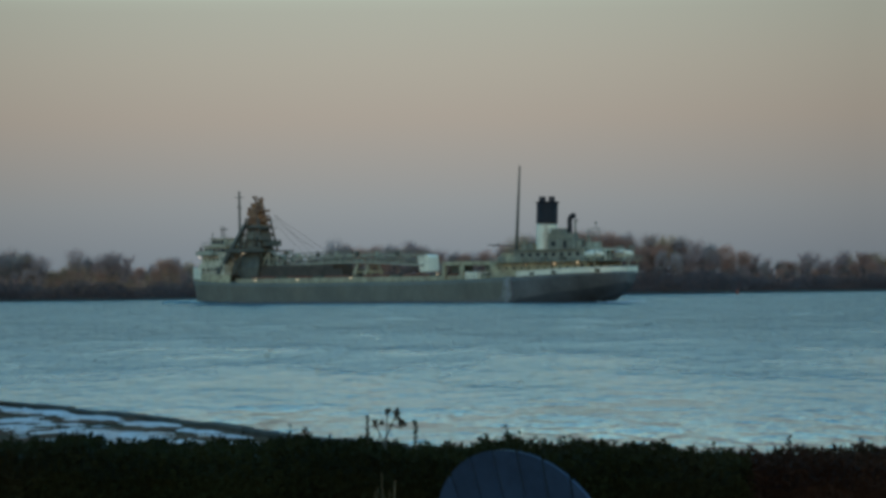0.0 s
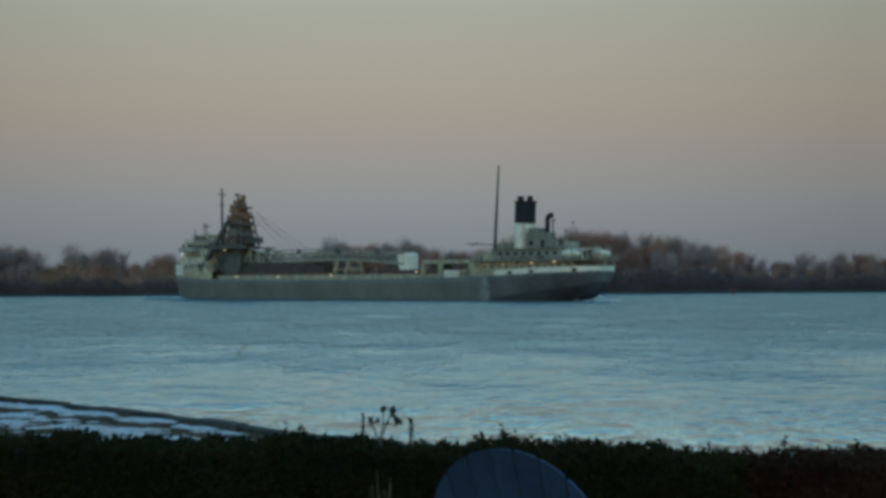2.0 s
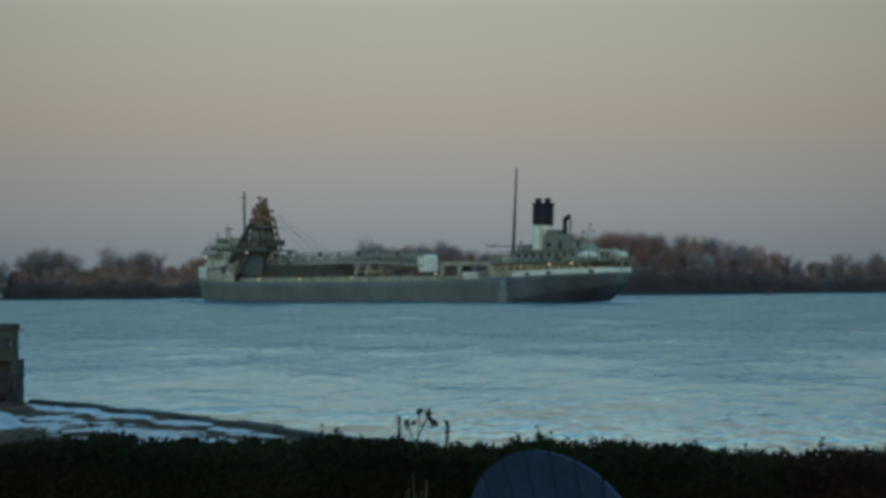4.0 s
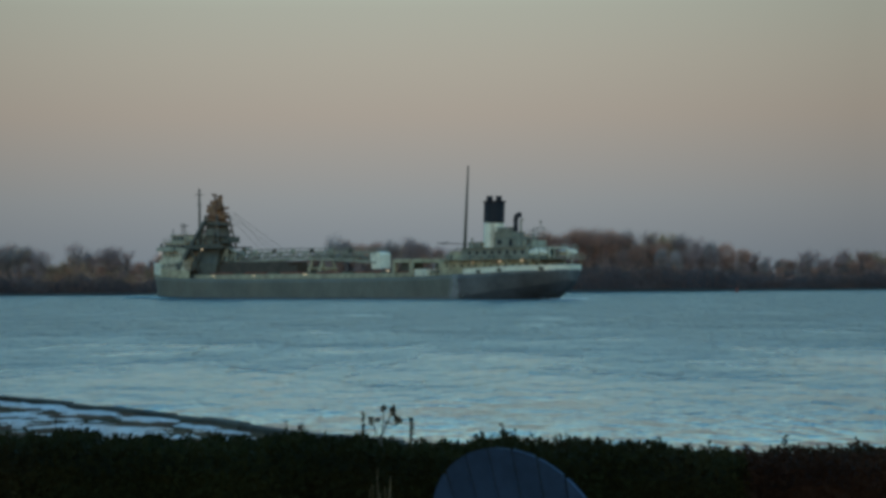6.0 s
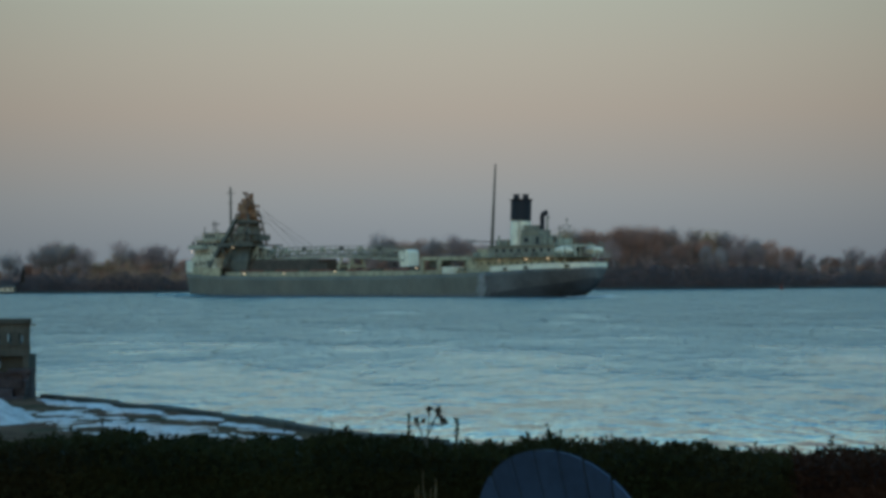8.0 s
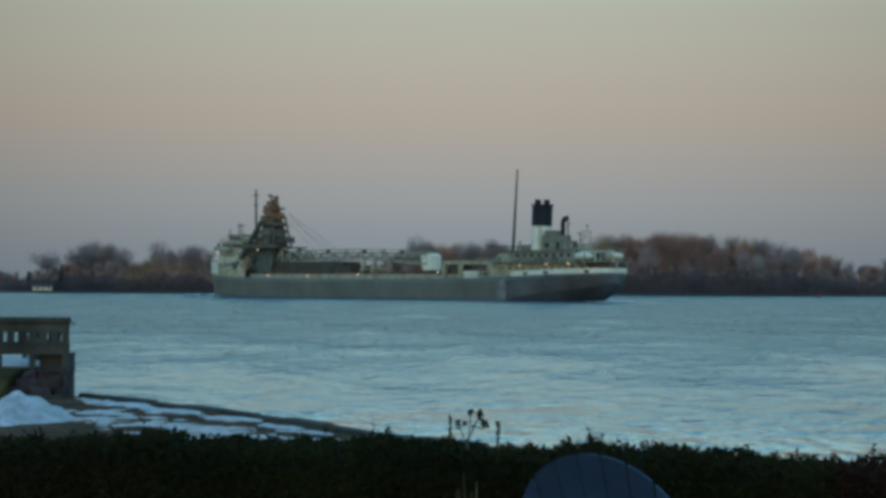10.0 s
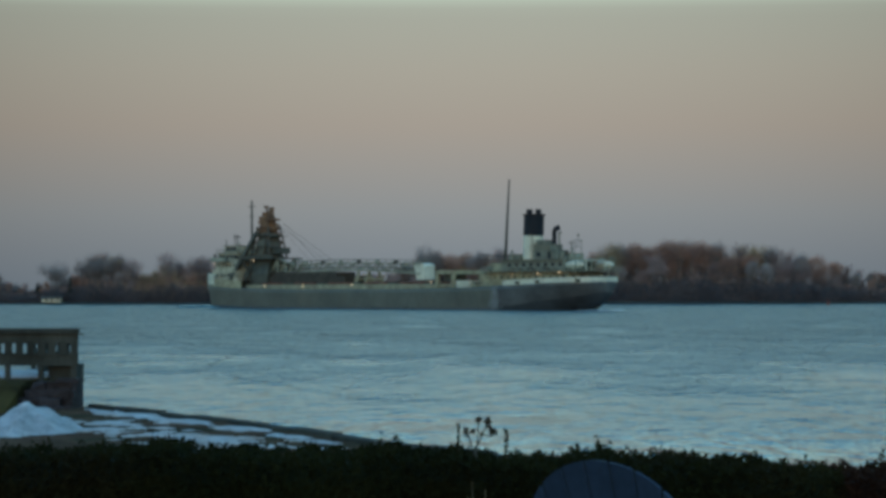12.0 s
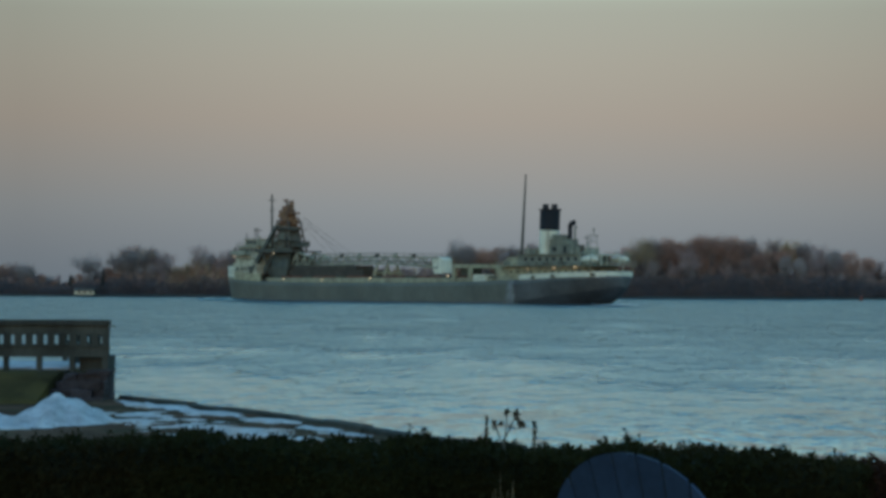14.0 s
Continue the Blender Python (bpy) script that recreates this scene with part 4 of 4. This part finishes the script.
# seawall: face down to the water and a weathered timber cap in lengths
bm = bmesh.new()
loft(bm, [[(x, y - 0.45, GROUND - 0.15), (x, y, GROUND - 0.12), (x + 0.05, y + 0.05, -2.0), (x, y - 0.45, -2.0)] for x, y in EDGE])
wall = tagged(part("seawall", bm, STONE), "dark concrete seawall along the lawn", "seawall", kind="structure")
k = 0
path = [Vector((x, y, 0)) for x, y in EDGE if -5.9 < x < 12 and y < 36]
for a, b in zip(path, path[1:]):
    n = max(1, round((b - a).length / 1.3))
    for i in range(n):
        s, e = a.lerp(b, i / n), a.lerp(b, (i + 1) / n)
        d = (e - s).normalized()
        q = Vector((d.y, -d.x, 0)) * -1
        s2, e2 = s + d * 0.008, e - d * 0.008
        zt = GROUND + 0.05 + 0.012 * math.sin(k * 2.3)
        bm = bmesh.new()
        loft(bm, [[p + q * 0.10 + Vector((0, 0, GROUND - 0.12)), p + q * 0.10 + Vector((0, 0, zt - 0.02)), p + q * 0.08 + Vector((0, 0, zt)), p - q * 0.03 + Vector((0, 0, zt)), p - q * 0.05 + Vector((0, 0, zt - 0.02)), p - q * 0.05 + Vector((0, 0, GROUND - 0.12))] for p in (s2, e2)])
        part("cap_timber", bm, TIMBER, wall)
        k += 1

# raised terrace with a grass slope
bm = bmesh.new()
loft(bm, [[(x, 34.0, GROUND - 0.1), (x, 34.4 + 0.1 * math.sin(x * 2), GROUND + 0.05), (x, 35.4, 3.70), (x, 35.8, 3.755), (x, 40.0, 3.755), (x, 40.0, 2.0), (x, 34.0, 2.0)] for x in [-26 + 0.5 * i for i in range(39)] + [-6.75]])
tagged(part("terrace", bm, GRASS, smooth=False), "grassy terrace raised above the lawn", "terrace", kind="structure")

# dry-laid stones at the terrace's corner
corner = tagged(new("stone_corner"), "dark rough stones holding the terrace corner", "stone wall")
rnd = random.Random(8)
for course in range(4):
    z0 = GROUND - 0.06 + course * 0.105
    x = -6.85 + course * 0.07
    while x < -6.04:
        w = min(rnd.uniform(0.16, 0.36), -6.0 - x)
        y0 = 35.05 + course * 0.16 + rnd.uniform(-0.05, 0.05)
        bm = bmesh.new()
        box(bm, x + 0.006, x + w - 0.006, y0, 36.0, z0, z0 + 0.11)
        for v in bm.verts:
            v.co += Vector((rnd.uniform(-0.012, 0.012), rnd.uniform(-0.04, 0.04), rnd.uniform(-0.012, 0.012)))
        part("stone", bm, STONE, corner)
        x += w
bm = bmesh.new()
box(bm, -6.08, -5.99, 35.6, 36.0, GROUND - 0.08, 3.77)
for v in bm.verts:
    v.co += Vector((rnd.uniform(-0.012, 0.012), rnd.uniform(-0.02, 0.02), rnd.uniform(-0.01, 0.01)))
part("stone", bm, STONE, corner)
part("stone", boxes((-6.3, -5.97, 35.5, 35.95, 3.735, 3.79)), STONE, corner)


# timber deck railing round the terrace
def build_railing(name, x0, x1, y, label):
    rail = tagged(new(name), label, "railing")
    part("top_cap", boxes((x0 - 0.05, x1 + 0.01, y - 0.08, y + 0.08, 4.415, 4.485)), TIMBER, rail)
    part("upper_board", boxes((x0, x1, y - 0.02, y + 0.02, 4.27, 4.415)), TIMBER, rail)
    part("lower_board", boxes((x0, x1, y - 0.02, y + 0.02, 3.96, 4.14)), TIMBER, rail)
    n = int((x1 - x0) / 0.155)
    for i in range(n + 1):
        x = x0 + 0.06 + i * 0.155
        part("baluster", boxes((x - 0.052, x + 0.052, y - 0.045, y - 0.022, 4.10, 4.30)), TIMBER, rail)
    i = 0
    while x1 - 0.06 - i * 0.47 > x0:
        x = x1 - 0.06 - i * 0.47
        part("post", boxes((x - 0.038, x + 0.038, y - 0.012, y + 0.06, 3.75, 4.413)), TIMBER, rail)
        i += 1
    return rail


front_rail = build_railing("deck_railing", -13.0, -6.07, 36.05, "weathered timber deck railing with short balusters")
part("hook", bar([(-6.07, 36.0, 4.395), (-5.99, 36.0, 4.40), (-5.985, 36.0, 4.375)], 0.009), DARKGREY, front_rail)
side = tagged(new("side_railing"), "weathered timber railing closing the terrace end", "railing")
for nm, h, z0, z1 in (("top_cap", 0.05, 4.355, 4.41), ("upper_board", 0.02, 4.24, 4.353), ("lower_board", 0.02, 3.96, 4.14)):
    part(nm, make(loft, [[(x - h, y, z0), (x + h, y, z0), (x + h, y, z1), (x - h, y, z1)] for x, y in ((-6.15, 36.2), (-7.3, 38.9))]), TIMBER, side)
for i in range(6):
    x, y = -6.34 - i * 0.17, 36.65 + i * 0.4
    part("post", boxes((x - 0.035, x + 0.035, y, y + 0.07, 3.75, 4.35)), TIMBER, side)
box_bm = boxes((-6.52, -6.12, 36.2, 36.24, 3.755, 3.97), (-6.52, -6.12, 36.8, 36.84, 3.755, 3.97), (-6.52, -6.48, 36.24, 36.8, 3.755, 3.97), (-6.16, -6.12, 36.24, 36.8, 3.755, 3.97), (-6.48, -6.16, 36.24, 36.8, 3.755, 3.9))
tagged(part("planter", box_bm, TIMBER), "dark timber planter box behind the railing", "planter")


# snow: a shovelled heap, thin patches left on the lawn, a cover on the terrace
def heap(name, cx, cy, rx, ry, h, seed, label, sharp=1.4):
    bm = bmesh.new()
    n, m = 40, 14
    rings = []
    for j in range(m + 1):
        f = 1 - j / m
        ring = []
        for i in range(n):
            a = i * math.tau / n
            e = 1 + 0.28 * noise.noise((2 * math.cos(a) + seed, 2 * math.sin(a), 0)) + 0.12 * noise.noise((5 * math.cos(a), 5 * math.sin(a), seed))
            x, y = rx * e * f * math.cos(a), ry * e * f * math.sin(a)
            z = h * (1 - f) ** sharp + 0.09 * noise.noise((x * 5, y * 5, seed)) * min(1, 4 * (1 - f)) + 0.02 * noise.noise((x * 16, y * 16, seed))
            ring.append((cx + x, cy + y, GROUND - 0.03 + max(0, z)))
        rings.append(ring)
    loft(bm, rings)
    return tagged(part(name, bm, SNOW, smooth=True), label, "snow")


heap("snow_mound", -5.62, 29.9, 0.62, 1.6, 0.37, 1.0, "shovelled heap of old snow on the lawn", 1.1)
heap("snow_mound", -6.5, 29.4, 1.0, 1.4, 0.14, 5.0, "low spread of shovelled snow on the lawn", 0.7)
heap("snow_mound", -7.75, 30.4, 0.75, 1.4, 0.52, 9.0, "steep heap of shovelled snow on the lawn", 1.1)


def snow_patch(cx, cy, rx, ry, turn, seed):
    bm = bmesh.new()
    n = 110
    rings = []
    for f, z in ((1.0, -0.03), (0.97, 0.004), (0.8, 0.012), (0.4, 0.018), (0.03, 0.018)):
        ring = []
        for i in range(n):
            a = i * math.tau / n
            e = 1 + 0.45 * noise.noise((1.6 * math.cos(a) + seed, 1.6 * math.sin(a), 2)) + 0.5 * noise.noise((5 * math.cos(a), 5 * math.sin(a), seed)) + 0.42 * noise.noise((15 * math.cos(a), 15 * math.sin(a), seed + 3))
            x, y = rx * e * f * math.cos(a), ry * e * f * math.sin(a)
            c, s = math.cos(turn), math.sin(turn)
            px, py = cx + x * c - y * s, cy + x * s + y * c
            ring.append((px, py, GROUND + z + 0.035 * noise.noise((px * 0.9, py * 0.9, 0)) + 0.014 * noise.noise((px * 5, py * 3, 4))))
        rings.append(ring)
    loft(bm, rings)
    ob = tagged(part("snow_patch", bm, SNOW, smooth=True), "thin patch of old snow on the lawn", "snow", "snow patches on the lawn")
    return ob


AL = math.atan2(-8.6, 4.45)
for cx, cy, rx, ry, tn, sd in ((-5.05, 33.75, 1.25, 0.27, AL, 1), (-4.15, 32.1, 1.0, 0.26, AL, 2), (-3.15, 30.2, 0.6, 0.2, AL, 3), (-2.5, 28.8, 0.55, 0.18, AL, 4), (-2.1, 27.7, 0.4, 0.15, AL, 19), (-4.9, 30.4, 0.20, 0.12, 0.2, 5),
                               (-3.9, 28.6, 0.32, 0.10, -0.3, 7), (-3.35, 27.9, 0.25, 0.10, 0.2, 9), (-6.6, 28.4, 0.8, 0.4, 0.1, 10), (-3.7, 29.8, 0.22, 0.09, AL, 12),
                               (-5.5, 31.6, 0.25, 0.08, 0.4, 13), (-3.0, 27.2, 0.3, 0.14, 0.0, 14), (-7.6, 28.6, 0.9, 0.5, 0.2, 15), (-4.6, 31.0, 0.2, 0.07, 0.3, 16), (-4.1, 30.3, 0.15, 0.06, 0.5, 17), (-3.6, 28.2, 0.2, 0.07, 0.1, 18)):
    snow_patch(cx, cy, rx, ry, tn, sd)
# broken remains of snow between the patches
bm = bmesh.new()
rs = random.Random(77)
for i in range(150):
    f = rs.random()
    px, py = -5.2 + 3.4 * f - rs.random() * 1.5, 33.2 - 6.0 * f - rs.random() * 1.3
    rx, ry, tn = 0.02 + rs.expovariate(13), 0.04 + rs.expovariate(10), rs.uniform(-0.3, 0.5)
    ring, top = [], []
    for k in range(16):
        a = k * math.tau / 16
        e = rs.uniform(0.45, 1.3)
        x, y = rx * e * math.cos(a), ry * e * math.sin(a)
        qx, qy = px + x * math.cos(tn) - y * math.sin(tn), py + x * math.sin(tn) + y * math.cos(tn)
        g = GROUND + 0.035 * noise.noise((qx * 0.9, qy * 0.9, 0))
        ring.append((qx, qy, g - 0.02))
        top.append((px + (qx - px) * 0.9, py + (qy - py) * 0.9, g + 0.012))
    loft(bm, [ring, top])
tagged(part("snow_remains", bm, SNOW), "broken flecks of old snow on the brown lawn", "snow", kind="stuff")
bm = bmesh.new()
loft(bm, [[(x, 36.9 + 0.12 * math.sin(x * 3), 3.75), (x, 37.1 + 0.12 * math.sin(x * 3), 3.80), (x, 38.6, 3.83), (x, 38.9, 3.75)] for x in [-13 + 0.25 * i for i in range(25)] + [-6.75]])
tagged(part("terrace_snow", bm, SNOW, smooth=True), "sheet of old snow lying on the terrace", "snow")


# ---------------------------------------------------------------- hedge
def leaves(name, n, sampler, mat, parent, seed, size, label=""):
    rs = np.random.RandomState(seed)
    c = sampler(rs, n)
    d = rs.normal(size=(n, 3)) + (0, -0.3, 0.5)
    d /= np.linalg.norm(d, axis=1)[:, None]
    s = np.cross(d, rs.normal(size=(n, 3)))
    s /= np.linalg.norm(s, axis=1)[:, None]
    ln, wd = rs.uniform(0.6, 1.3, n)[:, None] * size, rs.uniform(0.3, 0.6, n)[:, None] * size
    v = np.stack([c, c + d * ln * 0.5 + s * wd * 0.5, c + d * ln, c + d * ln * 0.5 - s * wd * 0.5], 1).reshape(-1, 3)
    me = bpy.data.meshes.new(name)
    me.from_pydata(v.tolist(), [], np.arange(n * 4).reshape(-1, 4).tolist())
    me.materials.append(mat)
    ob = new(name, me)
    ob.parent = parent
    if label:
        tagged(ob, label)
    return ob


HEDGE_TOP = [(-6, 4.18), (-2.6, 4.19), (-2.24, 4.20), (-1.75, 4.235), (-1.4, 4.20), (-0.95, 4.195), (-0.6, 4.215), (-0.4, 4.205), (0.0, 4.165), (0.17, 4.155), (0.32, 4.195), (0.6, 4.18), (1.0, 4.17), (1.3, 4.145), (1.58, 4.115), (2.2, 4.13), (6, 4.12)]


def hedge_top(x):
    return np.interp(x, [p[0] for p in HEDGE_TOP], [p[1] for p in HEDGE_TOP]) + 0.012 * np.sin(x * 17) + 0.010 * np.sin(x * 41 + 1)


def build_hedge(name, x0, x1, mat, label, seed, n, front=12.45):
    hedge = tagged(new(name), label, "hedge")
    bm = bmesh.new()
    xs = [x0 + (x1 - x0) * i / 60 for i in range(61)]
    loft(bm, [[(x, front + 0.12 + 0.03 * math.sin(x * 9), GROUND - 0.03), (x, front + 0.10 + 0.03 * math.sin(x * 9), float(hedge_top(x)) - 0.14), (x, front + 0.25, float(hedge_top(x)) - 0.05), (x, 13.35, float(hedge_top(x)) - 0.05), (x, 13.6, GROUND - 0.03)] for x in xs])
    part("core", bm, mat, hedge)

    def shell(rs, k):
        x = rs.uniform(x0, x1, k)
        on_top = rs.rand(k) < 0.45
        t = hedge_top(x)
        lump = 0.04 * np.sin(x * 6.1) * np.sin(x * 2.3)
        y = np.where(on_top, rs.uniform(front, 13.5, k), front + rs.gamma(1.5, 0.035, k) + lump)
        z = np.where(on_top, t - rs.gamma(1.3, 0.022, k) - 0.02, GROUND + (t - GROUND - 0.02) * rs.rand(k) ** 0.8)
        return np.stack([x, y, z], 1)
    leaves("foliage", n, shell, mat, hedge, seed, 0.034)
    # upright shoots that break the clipped top
    rs = random.Random(seed)
    bm = bmesh.new()
    for _ in range(int((x1 - x0) * 30)):
        x, y = rs.uniform(x0, x1), rs.uniform(front + 0.1, 13.4)
        z = float(hedge_top(x)) - 0.04
        h = 0.004 + rs.expovariate(70)
        q = Vector((x + rs.gauss(0, 0.01), y, z + 0.04 + h))
        rod(bm, (x, y, z), q, 0.003, 0.0015, 3)
        for j in range(int(6 + h * 120)):
            p = Vector((x, y, z)).lerp(q, rs.random())
            d = Vector((rs.gauss(0, 1), rs.gauss(0, 1), rs.gauss(0.5, 0.7))).normalized() * rs.uniform(0.015, 0.032)
            w = d.cross(Vector((rs.gauss(0, 1), rs.gauss(0, 1), rs.gauss(0, 1)))).normalized() * 0.008
            bm.faces.new([bm.verts.new(v) for v in (p, p + d * 0.5 + w, p + d, p + d * 0.5 - w)])
    part("top_growth", bm, mat, hedge)
    return hedge


build_hedge("hedge", -5.2, 1.62, HEDGE, "dark clipped evergreen hedge across the lawn", 31, 70000)
build_hedge("red_hedge", 1.60, 5.2, HEDGE_RED, "dark reddish-brown hedge beside the evergreen one", 32, 36000, 12.4)


# dry weed with curled leaves standing in the hedge, and two bushy shoots
def build_weed():
    weed = tagged(new("dry_weed"), "dry weed stalk with curled dark leaves in the hedge", "weed")
    stems = [((-0.20, 12.55, 3.7), (-0.175, 12.9, 4.22)), ((-0.175, 12.9, 4.22), (-0.165, 12.95, 4.358)), ((-0.185, 12.9, 4.2), (-0.12, 12.95, 4.343)), ((-0.185, 12.9, 4.18), (-0.225, 12.95, 4.29)), ((-0.14, 12.95, 4.28), (-0.10, 12.95, 4.27))]
    part("stem", rods(stems, 0.0035, 5), TWIG, weed)
    rs = random.Random(3)
    for x, z, s in ((-0.168, 4.358, 0.046), (-0.232, 4.298, 0.034), (-0.195, 4.30, 0.034), (-0.122, 4.342, 0.05), (-0.098, 4.294, 0.046), (-0.15, 4.282, 0.024), (-0.23, 4.272, 0.022), (-0.11, 4.317, 0.04)):
        bm = bmesh.new()
        for j in range(7):
            d = Vector((rs.gauss(0, 1), rs.gauss(0, 0.6), rs.gauss(-0.3, 1))).normalized() * s * rs.uniform(0.7, 1.2)
            w = d.cross(Vector((rs.gauss(0, 1), rs.gauss(0, 1), rs.gauss(0, 1)))).normalized() * s * 0.35
            p = Vector((x, 12.95, z)) - d * 0.4
            loft(bm, [[p + w * 0.15, p - w * 0.15], [p + d * 0.5 + w, p + d * 0.5 - w], [p + d + w * 0.1, p + d - w * 0.1]], closed=False)
        part("leaf", bm, TWIG, weed)
    return weed


build_weed()


def build_shoot(x, y, z0, z1, seed):
    shoot = tagged(new("hedge_shoot"), "upright leafy shoot growing out of the hedge", "shoot", "shoots out of the hedge")
    part("stem", make(rod, (x, y, z0 - 0.12), (x + 0.004, y, z1), 0.004, 0.002, 5), TWIG, shoot)
    bm = bmesh.new()
    rs = random.Random(seed)
    for j in range(70):
        p = Vector((x, y, rs.uniform(z0 - 0.05, z1)))
        d = Vector((rs.gauss(0, 0.8), rs.gauss(0, 0.8), rs.gauss(0.9, 0.5))).normalized() * rs.uniform(0.012, 0.024)
        w = d.cross(Vector((rs.gauss(0, 1), rs.gauss(0, 1), 0.1))).normalized() * 0.006
        bm.faces.new([bm.verts.new(v) for v in (p, p + d * 0.5 + w, p + d, p + d * 0.5 - w)])
    part("foliage", bm, HEDGE, shoot)


for i, (x, z0, z1) in enumerate(((-0.27, 4.2, 4.325), (-0.03, 4.18, 4.30), (-0.59, 4.21, 4.275), (0.13, 4.15, 4.20), (0.33, 4.19, 4.23))):
    build_shoot(x, 13.0, z0, z1, 40 + i)


# pale dry stalks in front of the hedge
bm = bmesh.new()
rs = random.Random(12)
for i in range(12):
    x = -0.22 + rs.gauss(0, 0.05)
    rod(bm, (x, 12.42 + rs.uniform(-0.05, 0.03), GROUND), (x + rs.gauss(0, 0.04), 12.40 + rs.uniform(-0.05, 0.05), rs.uniform(3.85, 4.1)), 0.0022, 0.001, 3)
tagged(part("dry_grass", bm, STRAW), "pale dry stalks standing before the hedge", "grass", kind="stuff")


# ---------------------------------------------------------------- garden chair: x to its right, y the way it faces
def build_chair():
    chair = tagged(new("adirondack_chair"), "slate-blue slatted garden chair with a rounded back", "chair")
    lean = radians(24)
    back = tagged(new("backrest"), "rounded fan back of seven slats")
    back.parent = chair
    n, width, gap, radius, top = 7, 0.735, 0.015, 0.382, 0.970

    def rise(u):
        return top - radius + math.sqrt(max(0.0, radius ** 2 - u * u)) if abs(u) < radius else top - radius
    for i in range(n):
        u0, u1 = -width / 2 + i * width / n + gap / 2, -width / 2 + (i + 1) * width / n - gap / 2
        bm = bmesh.new()
        rings = []
        for d in (0.0, 0.02):
            pts = []
            for k in range(9):
                u = u0 + (u1 - u0) * k / 8
                pts.append((u, rise(u)))
            squeeze = 0.80
            ring = [(u, z) for u, z in pts] + [(u1 * squeeze, 0.26), (u0 * squeeze, 0.26)]
            rings.append([(u, -0.20 - (z - 0.26) * math.tan(lean) - d, z) for u, z in ring])
        loft(bm, rings)
        part("slat", bm, CHAIR, back)
    for z in (0.36, 0.66):
        y = -0.20 - (z - 0.26) * math.tan(lean) - 0.045
        part("back_rail", boxes((-0.29, 0.29, y - 0.02, y + 0.02, z - 0.035, z + 0.035)), CHAIR, chair)
    seat = tagged(new("seat"), "slatted seat")
    seat.parent = chair
    for i in range(6):
        y = -0.14 + i * 0.095
        z = 0.27 + 0.018 * i
        part("slat", boxes((-0.27, 0.27, y, y + 0.085, z, z + 0.022)), CHAIR, seat)
    for sx in (-1, 1):
        part("arm", boxes((sx * 0.35 - 0.07, sx * 0.35 + 0.07, -0.42, 0.42, 0.545, 0.567)), CHAIR, chair)
        part("front_leg", boxes((sx * 0.30 - 0.02, sx * 0.30 + 0.02, 0.32, 0.42, 0.0, 0.545)), CHAIR, chair)
        part("rear_leg", make(loft, [[(sx * 0.28 - 0.018, y, z), (sx * 0.28 + 0.018, y, z), (sx * 0.28 + 0.018, y, z + 0.1), (sx * 0.28 - 0.018, y, z + 0.1)] for y, z in ((-0.62, 0.0), (-0.2, 0.17), (0.4, 0.28))]), CHAIR, chair)
        part("arm_post", boxes((sx * 0.33 - 0.02, sx * 0.33 + 0.02, -0.40, -0.34, 0.12, 0.545)), CHAIR, chair)
    return chair


chair = build_chair()
chair.matrix_basis = pose(0.585, 10.45, GROUND - 0.005, 0, 0, -30)


# ---------------------------------------------------------------- what moves
def motions():
    turn = 40.61
    way = Vector((-math.sin(radians(turn)), math.cos(radians(turn)), 0))
    rows = [(2.0 * i, Matrix.Translation(Vector((54.67, 630.75, 0)) + way * 3.349 * 2.0 * i) @ pose(0, 0, 0, 0, 0, 90 + turn)) for i in range(8)]
    for thing in (freighter, bow_wave, stern_wash):
        walk(thing, rows)
    walk(water, [(0.0, pose(0, 0, 0)), (7.0, pose(-5.6, -3.0, 0)), (14.0, pose(-11.2, -6.0, 0))])


motions()
